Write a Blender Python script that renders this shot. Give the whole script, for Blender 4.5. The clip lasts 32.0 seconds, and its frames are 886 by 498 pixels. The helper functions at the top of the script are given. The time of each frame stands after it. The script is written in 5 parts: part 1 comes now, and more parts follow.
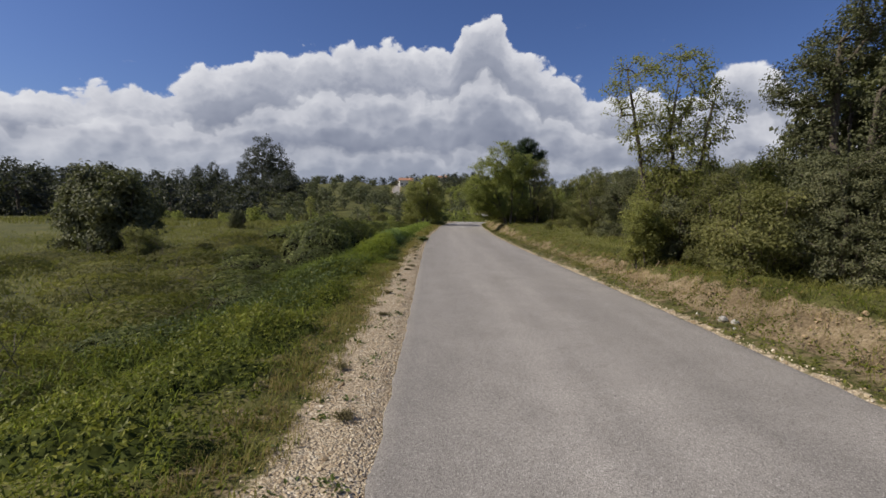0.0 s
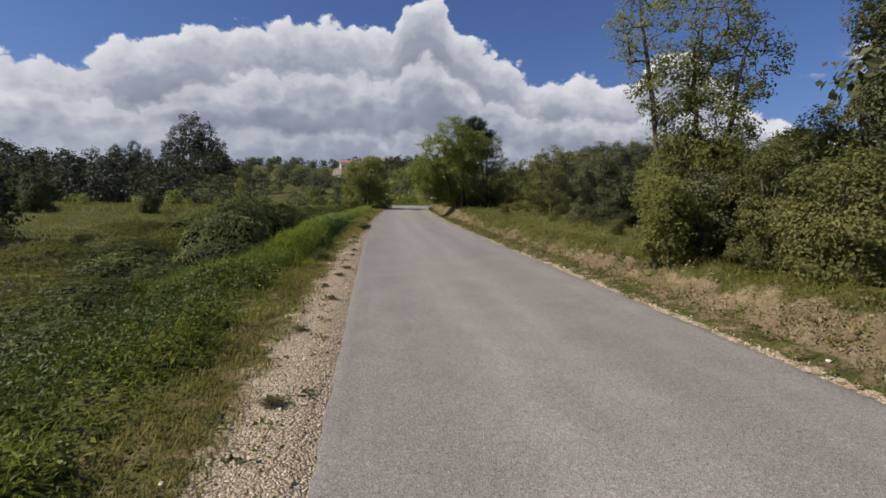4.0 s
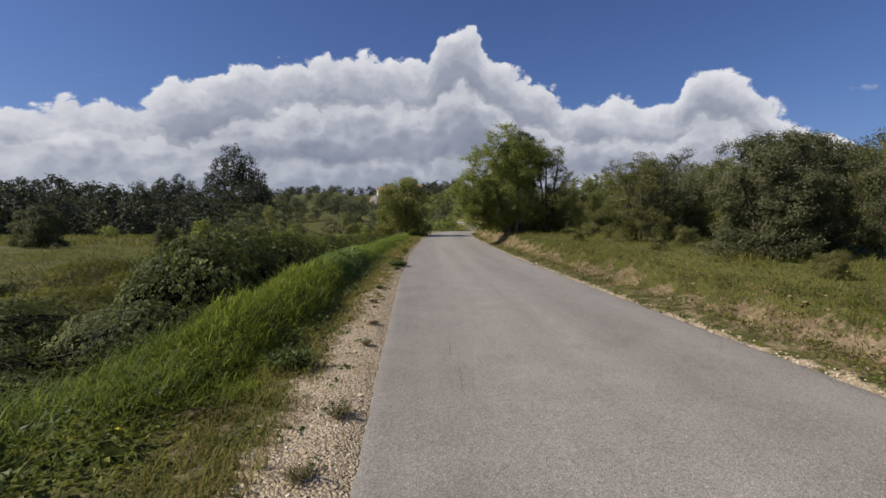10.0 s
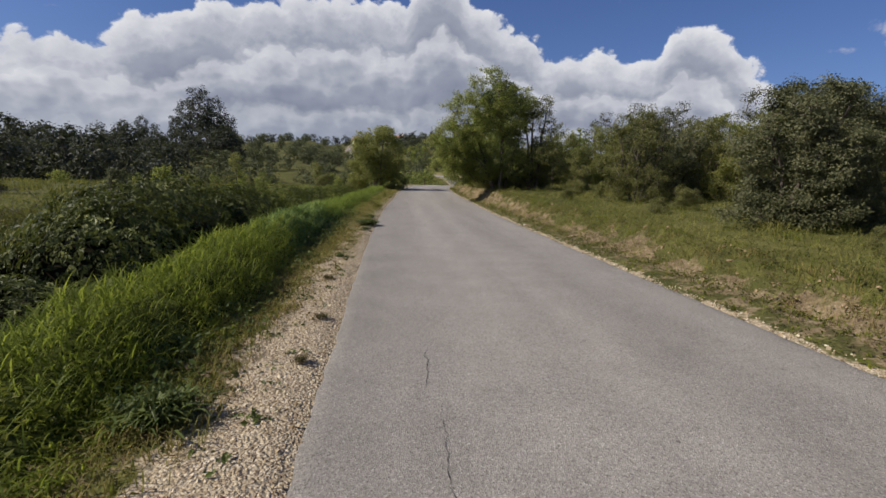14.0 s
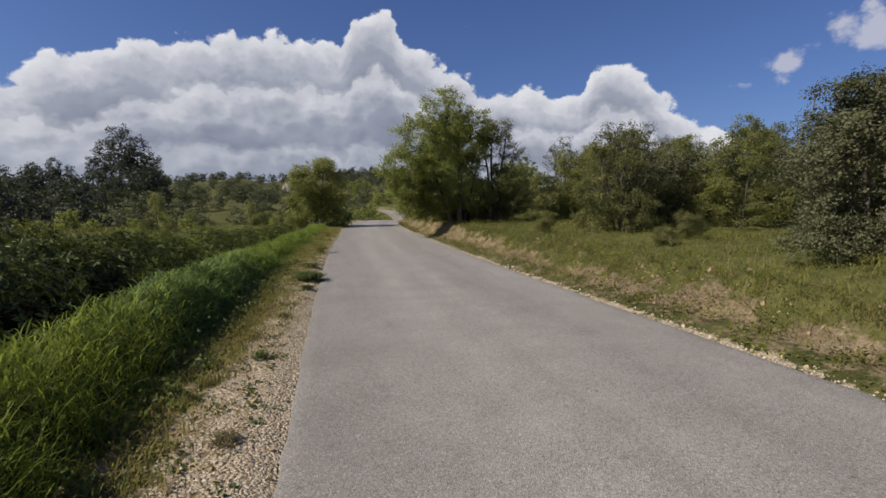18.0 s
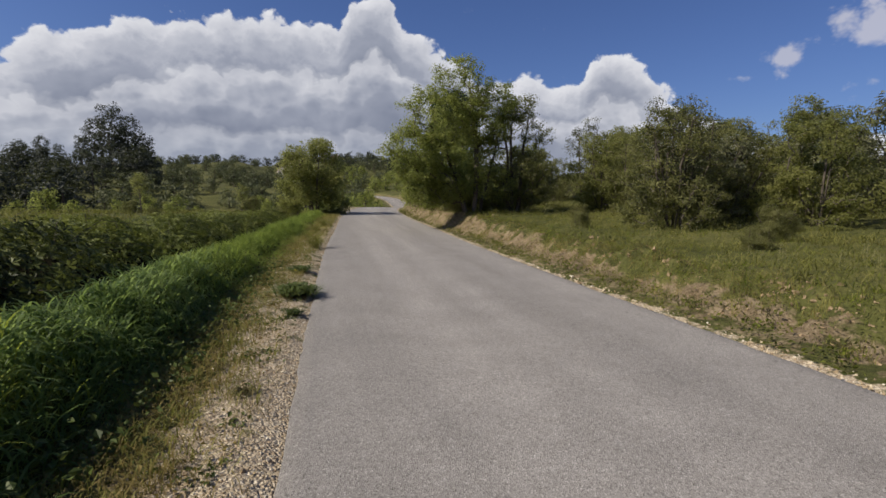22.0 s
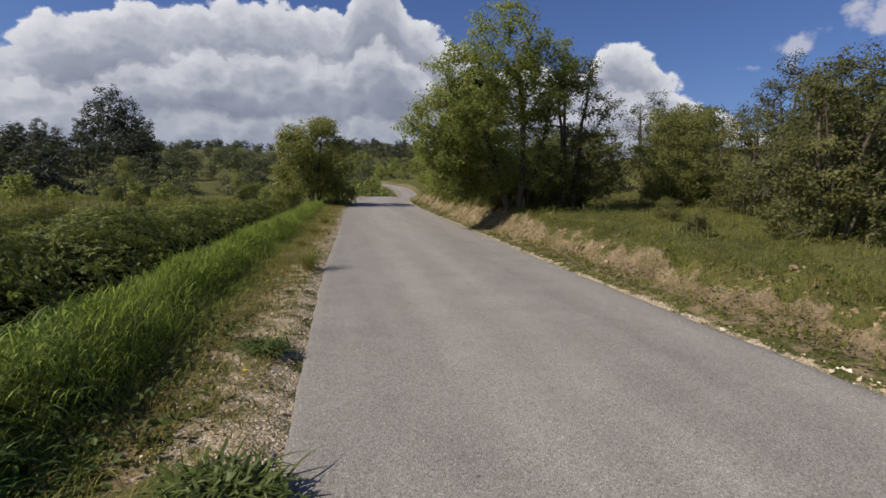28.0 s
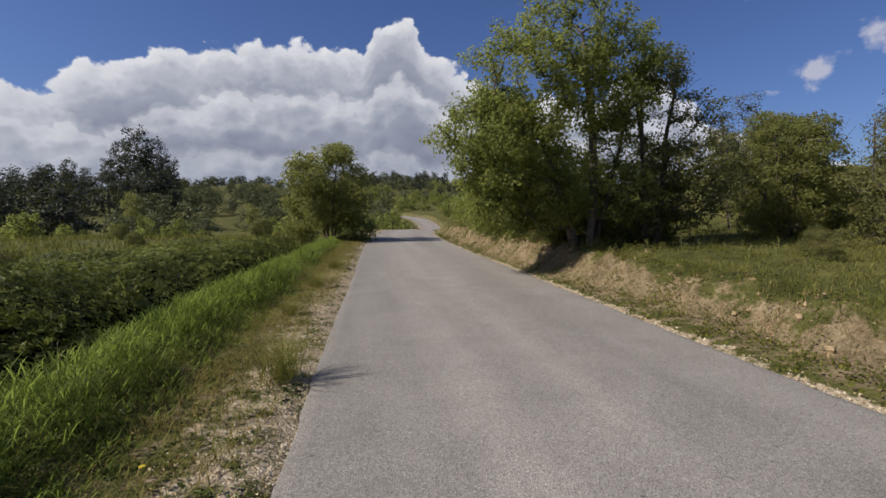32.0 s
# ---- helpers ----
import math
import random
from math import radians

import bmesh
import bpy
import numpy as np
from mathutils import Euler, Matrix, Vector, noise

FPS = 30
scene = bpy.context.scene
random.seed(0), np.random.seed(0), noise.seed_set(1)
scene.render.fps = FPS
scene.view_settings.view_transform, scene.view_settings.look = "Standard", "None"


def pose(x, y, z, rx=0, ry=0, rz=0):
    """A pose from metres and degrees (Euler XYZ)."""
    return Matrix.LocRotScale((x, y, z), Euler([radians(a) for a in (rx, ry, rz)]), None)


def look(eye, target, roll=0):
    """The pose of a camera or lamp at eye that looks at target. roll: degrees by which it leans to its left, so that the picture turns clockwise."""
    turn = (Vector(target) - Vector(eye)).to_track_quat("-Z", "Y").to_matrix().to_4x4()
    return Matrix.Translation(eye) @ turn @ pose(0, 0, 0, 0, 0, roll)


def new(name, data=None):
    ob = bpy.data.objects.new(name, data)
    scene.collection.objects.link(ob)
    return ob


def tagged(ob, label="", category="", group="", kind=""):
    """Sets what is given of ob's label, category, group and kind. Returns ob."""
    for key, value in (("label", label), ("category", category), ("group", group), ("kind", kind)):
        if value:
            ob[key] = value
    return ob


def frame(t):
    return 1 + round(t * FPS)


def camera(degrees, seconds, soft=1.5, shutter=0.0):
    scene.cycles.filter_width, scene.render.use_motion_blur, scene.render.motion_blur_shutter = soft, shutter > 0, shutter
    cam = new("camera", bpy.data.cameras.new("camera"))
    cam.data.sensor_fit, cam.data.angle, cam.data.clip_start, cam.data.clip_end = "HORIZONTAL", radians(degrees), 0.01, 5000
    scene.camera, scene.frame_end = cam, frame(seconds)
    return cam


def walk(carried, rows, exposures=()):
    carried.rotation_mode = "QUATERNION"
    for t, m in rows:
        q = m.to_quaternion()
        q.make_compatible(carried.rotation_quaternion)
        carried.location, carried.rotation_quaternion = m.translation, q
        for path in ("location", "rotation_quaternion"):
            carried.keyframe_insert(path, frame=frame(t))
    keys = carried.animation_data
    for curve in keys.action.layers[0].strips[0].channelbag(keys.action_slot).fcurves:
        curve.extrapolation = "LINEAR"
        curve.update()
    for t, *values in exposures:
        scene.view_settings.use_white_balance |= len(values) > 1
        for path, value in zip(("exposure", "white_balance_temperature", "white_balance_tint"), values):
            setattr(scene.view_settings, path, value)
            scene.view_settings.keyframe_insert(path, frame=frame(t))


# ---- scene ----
EXPOSURE = 0.0
cam = camera(84.2, 32.0, soft=1.6)
# seconds, x, y, z, turn x, turn y, turn z
PATH = [
    (0, -0.424, -6.368, 1.664, 85.55, -1.45, -0.98),
    (0.5, -0.479, -5.851, 1.659, 84.45, 1.45, -3.39),
    (1, -0.427, -5.394, 1.662, 84.20, 1.33, -3.58),
    (1.5, -0.394, -4.953, 1.600, 83.75, -2.37, -5.96),
    (2, -0.367, -4.467, 1.585, 82.25, -1.57, -9.12),
    (2.5, -0.359, -4.096, 1.657, 84.21, -2.03, -4.62),
    (3, -0.450, -3.681, 1.600, 84.87, -1.44, -5.64),
    (3.5, -0.445, -3.167, 1.588, 83.69, -1.33, -7.94),
    (5.5, -0.379, 0.000, 1.591, 84.55, -1.94, -5.51),
    (6, -0.437, 0.513, 1.569, 84.83, -0.70, -7.57),
    (6.5, -0.418, 0.995, 1.573, 86.09, 0.08, -6.15),
    (7, -0.429, 1.395, 1.569, 85.48, -1.85, -3.47),
    (7.5, -0.409, 1.947, 1.544, 85.33, -0.63, -6.75),
    (8, -0.354, 2.379, 1.544, 85.46, -1.71, -3.78),
    (8.5, -0.354, 2.829, 1.538, 86.53, -1.05, -3.26),
    (9, -0.410, 3.312, 1.519, 84.20, -0.69, -4.93),
    (9.5, -0.415, 3.729, 1.549, 84.87, -1.36, -2.88),
    (10, -0.463, 4.175, 1.533, 86.66, -0.17, -3.30),
    (10.5, -0.471, 4.711, 1.519, 85.62, 0.64, -6.79),
    (11, -0.430, 5.128, 1.569, 84.66, -0.60, -3.74),
    (11.5, -0.446, 5.580, 1.519, 85.48, 0.33, -7.54),
    (12, -0.386, 5.929, 1.520, 84.88, -0.30, -5.81),
    (12.5, -0.328, 6.065, 1.538, 84.08, -1.36, -5.19),
    (13, -0.347, 6.142, 1.522, 83.54, -1.31, -6.83),
    (13.5, -0.351, 6.195, 1.517, 82.48, -2.16, -6.70),
    (14, -0.348, 6.262, 1.539, 81.29, -1.66, -5.93),
    (14.5, -0.392, 6.503, 1.521, 83.73, -0.18, -8.28),
    (16.5, -0.381, 8.435, 1.555, 84.90, -0.16, -8.18),
    (17, -0.390, 8.806, 1.590, 85.85, -0.79, -6.33),
    (17.5, -0.507, 9.426, 1.540, 86.52, 0.66, -11.73),
    (18, -0.521, 9.954, 1.507, 85.21, 0.37, -12.77),
    (18.5, -0.525, 10.317, 1.516, 85.81, 0.00, -12.22),
    (19, -0.569, 10.762, 1.494, 85.91, -0.08, -14.09),
    (19.5, -0.496, 11.062, 1.531, 85.90, -0.16, -11.15),
    (20, -0.486, 11.427, 1.556, 85.29, -2.20, -8.86),
    (20.5, -0.577, 11.990, 1.521, 84.51, -1.29, -13.51),
    (21, -0.503, 12.340, 1.508, 84.98, -0.51, -11.94),
    (21.5, -0.550, 12.724, 1.505, 85.44, -1.38, -10.34),
    (22, -0.581, 13.183, 1.498, 83.79, -0.78, -13.23),
    (22.5, -0.524, 13.501, 1.516, 86.39, 0.63, -11.58),
    (23, -0.523, 13.812, 1.515, 86.35, 0.15, -10.42),
    (23.5, -0.559, 14.260, 1.507, 85.88, 1.21, -13.42),
    (24, -0.551, 14.864, 1.474, 87.82, 0.73, -12.72),
    (24.5, -0.540, 15.111, 1.509, 86.81, 1.10, -10.60),
    (25, -0.557, 15.493, 1.519, 85.39, 0.93, -13.24),
    (25.5, -0.509, 15.733, 1.583, 84.83, -1.45, -9.80),
    (27.5, -0.502, 17.776, 1.542, 84.18, -2.69, -9.90),
    (28, -0.520, 18.334, 1.555, 82.43, -1.38, -12.75),
    (28.5, -0.444, 18.870, 1.577, 83.15, -1.67, -11.60),
    (29, -0.453, 19.392, 1.554, 83.89, -1.86, -12.35),
    (29.5, -0.431, 19.953, 1.552, 82.04, -0.69, -13.99),
    (30, -0.318, 20.514, 1.566, 82.36, -0.51, -12.45),
    (30.5, -0.301, 21.032, 1.565, 83.21, 0.39, -11.54),
    (31, -0.324, 21.570, 1.551, 83.12, 0.31, -14.29),
    (31.5, -0.236, 22.130, 1.546, 83.95, -0.91, -11.45),
    (32, -0.265, 22.589, 1.529, 86.00, -0.21, -10.50),
]
walk(cam, [(r[0], pose(*r[1:])) for r in PATH], exposures=[(0.0, EXPOSURE), (32.0, EXPOSURE)])
# ---- world, sun ----
SUN_ELEV, SUN_TURN = 43.0, -97.0       # degrees; turn from +y, clockwise seen from above
sun_dir = Vector((math.sin(radians(SUN_TURN)) * math.cos(radians(SUN_ELEV)),
                  math.cos(radians(SUN_TURN)) * math.cos(radians(SUN_ELEV)), math.sin(radians(SUN_ELEV))))
sun = new("sun", bpy.data.lights.new("sun", "SUN"))
sun.data.energy, sun.data.angle, sun.data.color = 5.0, radians(0.6), (1.0, 0.92, 0.79)
sun.matrix_world = look(tuple(sun_dir * 100), (0, 0, 0))


class Nodes:
    """A small wrapper that makes and links shader nodes."""

    def __init__(self, tree):
        self.tree = tree
        tree.nodes.clear()

    def add(self, kind, ins=None, **props):
        n = self.tree.nodes.new(kind)
        if "operation" in props:
            n.operation = props["operation"]
        if "use_clamp" in props:
            n.use_clamp = props["use_clamp"]
        if "data_type" in props:
            n.data_type = props["data_type"]
        if "blend_type" in props:
            n.blend_type = props["blend_type"]
        if "feature" in props:
            n.feature = props["feature"]
        if "voronoi_dimensions" in props:
            n.voronoi_dimensions = props["voronoi_dimensions"]
        if "normalize" in props:
            n.normalize = props["normalize"]
        if "attribute_name" in props:
            n.attribute_name = props["attribute_name"]
        for k, v in (ins or {}).items():
            sock = n.inputs[k]
            if isinstance(v, bpy.types.NodeSocket):
                self.tree.links.new(v, sock)
            else:
                sock.default_value = v
        return n

    def math(self, op, a, b=0.0, c=0.0, clamp=False):
        return self.add("ShaderNodeMath", {0: a, 1: b, 2: c}, operation=op, use_clamp=clamp).outputs[0]

    def ramp(self, fac, stops, mode="LINEAR"):
        n = self.add("ShaderNodeValToRGB", {0: fac})
        n.color_ramp.interpolation = mode
        e = n.color_ramp.elements
        while len(e) < len(stops):
            e.new(0.5)
        for el, (p, c) in zip(e, stops):
            el.position = p
            el.color = (c, c, c, 1) if isinstance(c, float) else (*c, 1)
        return n.outputs[0]

    def mix(self, fac, a, b, mode="MIX"):
        n = self.add("ShaderNodeMix", data_type="RGBA", blend_type=mode)
        for i, v in ((0, fac), (6, a), (7, b)):
            if isinstance(v, bpy.types.NodeSocket):
                self.tree.links.new(v, n.inputs[i])
            else:
                n.inputs[i].default_value = v if i == 0 else (*v, 1)
        return n.outputs[2]

    def noise(self, vec, scale, detail=4.0, rough=0.55, out=0, dist=0.0):
        return self.add("ShaderNodeTexNoise", {"Vector": vec, "Scale": scale, "Detail": detail, "Roughness": rough, "Distortion": dist}).outputs[out]


world = bpy.data.worlds.new("sky")
scene.world = world
world.use_nodes = True
W = Nodes(world.node_tree)
sky = W.add("ShaderNodeTexSky")
sky.sky_type, sky.sun_disc, sky.sun_elevation, sky.sun_rotation = "NISHITA", False, radians(SUN_ELEV), radians(SUN_TURN)
sky.altitude, sky.air_density, sky.dust_density, sky.ozone_density = 150.0, 1.0, 1.0, 1.6
way = W.add("ShaderNodeTexCoord").outputs["Generated"]
sep = W.add("ShaderNodeSeparateXYZ", {0: way})
azim = W.math("MULTIPLY", W.math("ARCTAN2", sep.outputs[0], sep.outputs[1]), 57.2958)      # degrees, clockwise from +y
elev = W.math("MULTIPLY", W.math("ARCSINE", sep.outputs[2]), 57.2958)
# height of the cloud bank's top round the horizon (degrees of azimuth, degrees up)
# outside the view the bank is made up, set high for fill light
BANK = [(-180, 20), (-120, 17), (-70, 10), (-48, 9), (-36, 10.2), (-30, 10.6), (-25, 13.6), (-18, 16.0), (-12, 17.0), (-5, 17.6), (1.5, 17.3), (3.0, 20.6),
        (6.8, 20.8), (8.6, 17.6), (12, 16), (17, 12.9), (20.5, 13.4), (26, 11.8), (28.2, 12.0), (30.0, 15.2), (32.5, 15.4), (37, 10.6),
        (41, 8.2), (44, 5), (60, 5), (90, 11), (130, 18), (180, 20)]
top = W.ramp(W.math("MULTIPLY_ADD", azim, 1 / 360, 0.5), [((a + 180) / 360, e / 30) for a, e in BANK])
flat = W.add("ShaderNodeCombineXYZ", {0: azim, 1: W.math("MULTIPLY", elev, 1.25), 2: 0.0}).outputs[0]
shift = W.add("ShaderNodeVectorMath", {0: flat, 1: (-0.75, 0.85, 0.0)}, operation="ADD").outputs[0]


def billow(vec, detail):
    """Heaped, rounded noise, 0 to about 1."""
    warp = W.add("ShaderNodeVectorMath", {0: W.noise(vec, 0.3, 2.0, out=1), 1: (0.5, 0.5, 0.5)}, operation="SUBTRACT").outputs[0]
    v = W.add("ShaderNodeVectorMath", {0: warp, 1: (1.5, 1.5, 1.5), 2: vec}, operation="MULTIPLY_ADD").outputs[0]
    a = W.add("ShaderNodeTexVoronoi", {"Vector": v, "Scale": 0.25, "Detail": detail, "Roughness": 0.5, "Lacunarity": 2.3, "Smoothness": 0.12},
              feature="SMOOTH_F1", voronoi_dimensions="2D", normalize=True).outputs["Distance"]
    return W.math("SUBTRACT", 1.0, W.math("MULTIPLY", a, 1.2))


heap, form, form_up = billow(flat, 3.0), billow(flat, 1.2), billow(shift, 1.2)
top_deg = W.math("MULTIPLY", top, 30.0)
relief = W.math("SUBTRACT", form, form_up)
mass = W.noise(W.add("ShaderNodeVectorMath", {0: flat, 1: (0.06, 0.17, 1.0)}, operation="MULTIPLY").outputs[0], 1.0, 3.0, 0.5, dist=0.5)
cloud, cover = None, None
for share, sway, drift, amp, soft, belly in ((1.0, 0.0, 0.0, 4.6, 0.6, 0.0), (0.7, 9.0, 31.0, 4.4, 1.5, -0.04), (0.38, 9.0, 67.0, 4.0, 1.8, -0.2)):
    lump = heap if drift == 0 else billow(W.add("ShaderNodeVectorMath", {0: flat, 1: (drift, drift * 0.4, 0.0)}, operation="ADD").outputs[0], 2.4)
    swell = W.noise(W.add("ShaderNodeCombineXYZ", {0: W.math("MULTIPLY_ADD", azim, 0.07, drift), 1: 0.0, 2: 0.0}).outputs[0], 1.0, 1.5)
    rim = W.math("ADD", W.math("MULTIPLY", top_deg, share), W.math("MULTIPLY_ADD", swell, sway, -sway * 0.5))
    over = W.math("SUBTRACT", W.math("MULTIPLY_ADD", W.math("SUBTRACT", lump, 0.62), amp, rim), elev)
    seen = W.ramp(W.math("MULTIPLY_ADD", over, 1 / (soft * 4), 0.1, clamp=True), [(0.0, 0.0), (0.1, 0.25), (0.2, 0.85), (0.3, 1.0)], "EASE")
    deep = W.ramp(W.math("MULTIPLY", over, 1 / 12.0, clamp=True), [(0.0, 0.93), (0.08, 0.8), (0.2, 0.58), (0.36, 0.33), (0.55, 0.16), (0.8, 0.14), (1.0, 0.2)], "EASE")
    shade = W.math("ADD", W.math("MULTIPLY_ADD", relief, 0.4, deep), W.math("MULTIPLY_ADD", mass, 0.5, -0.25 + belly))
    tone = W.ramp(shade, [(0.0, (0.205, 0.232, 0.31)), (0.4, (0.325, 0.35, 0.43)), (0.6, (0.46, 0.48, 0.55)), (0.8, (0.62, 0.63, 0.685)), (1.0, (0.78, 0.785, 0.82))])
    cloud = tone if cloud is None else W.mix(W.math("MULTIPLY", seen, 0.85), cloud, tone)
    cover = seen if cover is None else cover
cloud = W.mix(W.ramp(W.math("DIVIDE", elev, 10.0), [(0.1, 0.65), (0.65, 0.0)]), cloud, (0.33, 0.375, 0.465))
# small loose clouds to the side of the bank
puff = W.noise(W.add("ShaderNodeVectorMath", {0: flat, 1: (0.8, 1.2, 1.0)}, operation="MULTIPLY").outputs[0], 0.17, 7.0, 0.62)
puff = W.ramp(puff, [(0.66, 0.0), (0.8, 0.6)], "EASE")
puff = W.math("MULTIPLY", puff, W.ramp(W.math("DIVIDE", elev, 40.0), [(0.1, 0.0), (0.2, 1.0), (0.6, 1.0), (0.9, 0.25)]))
blue = W.add("ShaderNodeMix", {0: 1.0, 6: sky.outputs[0], 7: (0.0465, 0.056, 0.086, 1)}, data_type="RGBA", blend_type="MULTIPLY").outputs[2]
for ca, ce, ra_, re_, much in ((46.6, 13.0, 2.3, 1.3, 0.85), (43.6, 11.7, 2.2, 0.6, 0.7), (53.0, 14.6, 3.6, 2.6, 0.9), (58, 11, 5, 2, 0.8), (15.5, 19.6, 1.5, 0.7, 0.3)):
    dx = W.math("MULTIPLY", W.math("SUBTRACT", azim, ca), 1 / ra_)
    dy = W.math("MULTIPLY", W.math("SUBTRACT", elev, ce), 1 / re_)
    near_ = W.math("SUBTRACT", 1.0, W.math("SQRT", W.math("ADD", W.math("MULTIPLY", dx, dx), W.math("MULTIPLY", dy, dy))))
    blot = W.math("MULTIPLY_ADD", W.math("SUBTRACT", heap, 0.66), 3.2, near_)
    puff = W.math("MAXIMUM", puff, W.math("MULTIPLY", W.ramp(blot, [(0.1, 0.0), (0.9, 1.0)], "EASE"), much))
blue = W.mix(W.math("MULTIPLY", puff, 0.85), blue, (0.56, 0.56, 0.64))
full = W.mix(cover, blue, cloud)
below = W.ramp(W.math("MULTIPLY_ADD", elev, 0.1, 0.5), [(0.45, 0.0), (0.5, 1.0)])
full = W.mix(below, (0.10, 0.11, 0.08), full)
W.add("ShaderNodeOutputWorld", {0: W.add("ShaderNodeBackground", {0: full, 1: 1.0}).outputs[0]})
# ---- materials ----
def material(name, build, **props):
    m = bpy.data.materials.new(name)
    m.use_nodes = True
    n = Nodes(m.node_tree)
    shader = build(n)
    n.add("ShaderNodeOutputMaterial", {0: shader})
    return m


def place_of(n):
    return n.add("ShaderNodeNewGeometry").outputs["Position"]


def principled(n, colour, rough=0.8, bump=None, strength=0.3, distance=0.01, spec=0.3):
    p = n.add("ShaderNodeBsdfPrincipled", {"Roughness": rough, "Specular IOR Level": spec})
    if isinstance(colour, bpy.types.NodeSocket):
        n.tree.links.new(colour, p.inputs["Base Color"])
    else:
        p.inputs["Base Color"].default_value = (*colour, 1)
    if bump is not None:
        b = n.add("ShaderNodeBump", {"Height": bump, "Strength": strength, "Distance": distance})
        n.tree.links.new(b.outputs[0], p.inputs["Normal"])
    return p.outputs[0]


def leaf_material(name, dark, mid, light, through_light=0.45, rough=0.55, tip=None):
    """Leaves that vary from piece to piece and let some light through."""
    def build(n):
        geo = n.add("ShaderNodeNewGeometry")
        info = n.add("ShaderNodeObjectInfo").outputs["Random"]
        patch = n.noise(geo.outputs["Position"], 0.9, 3.0)
        f = n.math("ADD", n.math("MULTIPLY", geo.outputs["Random Per Island"], 0.5), n.math("MULTIPLY_ADD", patch, 1.1, -0.33))
        f = n.math("ADD", f, n.math("MULTIPLY_ADD", info, 0.16, -0.08), clamp=True)
        c = n.ramp(f, [(0.0, dark), (0.5, mid), (1.0, light)])
        if tip:
            c = n.mix(n.math("GREATER_THAN", geo.outputs["Random Per Island"], 0.93), c, tip)
        p = n.add("ShaderNodeBsdfPrincipled", {"Base Color": c, "Roughness": rough, "Specular IOR Level": 0.16})
        t = n.add("ShaderNodeBsdfTranslucent", {"Color": n.mix(0.3, c, (0.3, 0.36, 0.05), "SCREEN")})
        return n.add("ShaderNodeMixShader", {0: through_light * 0.5, 1: p.outputs[0], 2: t.outputs[0]}).outputs[0]
    return material(name, build)


def bark_build(n):
    pos = place_of(n)
    a = n.noise(n.add("ShaderNodeVectorMath", {0: pos, 1: (14.0, 14.0, 3.0)}, operation="MULTIPLY").outputs[0], 1.0, 5.0)
    c = n.ramp(a, [(0.25, (0.045, 0.036, 0.028)), (0.55, (0.12, 0.1, 0.08)), (0.8, (0.12, 0.105, 0.085))])
    return principled(n, c, 0.9, a, 0.6, 0.02)


def asphalt_build(n):
    pos = place_of(n)
    sep = n.add("ShaderNodeSeparateXYZ", {0: pos})
    across = n.add("ShaderNodeAttribute", attribute_name="across").outputs["Fac"]
    grain = n.add("ShaderNodeTexVoronoi", {"Vector": pos, "Scale": 125.0, "Randomness": 1.0}, feature="F1")
    stone = n.ramp(grain.outputs["Color"], [(0.1, (0.085, 0.076, 0.066)), (0.3, (0.218, 0.2, 0.179)), (0.75, (0.328, 0.302, 0.272)), (1.0, (0.6, 0.56, 0.51))])
    fine = n.noise(pos, 260.0, 2.0)
    mott = n.noise(pos, 1.3, 5.0, 0.6)
    streak = n.noise(n.add("ShaderNodeVectorMath", {0: pos, 1: (2.1, 0.12, 1.0)}, operation="MULTIPLY").outputs[0], 1.0, 4.0)
    c = n.mix(0.25, stone, (0.238, 0.218, 0.192))
    tracks = n.ramp(across, [(0.0, 0.8), (0.07, 0.88), (0.2, 0.92), (0.34, 1.08), (0.44, 1.01), (0.52, 1.08), (0.62, 0.97), (0.74, 0.92), (0.88, 1.06), (1.0, 1.0)])
    c = n.mix(1.0, c, tracks, "MULTIPLY")
    c = n.mix(1.0, c, n.ramp(mott, [(0.3, 0.9), (0.7, 1.1)]), "MULTIPLY")
    c = n.mix(1.0, c, n.ramp(streak, [(0.3, 0.92), (0.7, 1.08)]), "MULTIPLY")
    spots = n.add("ShaderNodeTexVoronoi", {"Vector": pos, "Scale": 2.3}, feature="F1").outputs["Distance"]
    c = n.mix(n.math("MULTIPLY", n.math("LESS_THAN", spots, 0.035), 0.7), c, (0.05, 0.045, 0.04))
    h = n.math("ADD", grain.outputs["Distance"], n.math("MULTIPLY", fine, 0.4))
    return principled(n, c, 0.82, h, 0.55, 0.006, 0.35)


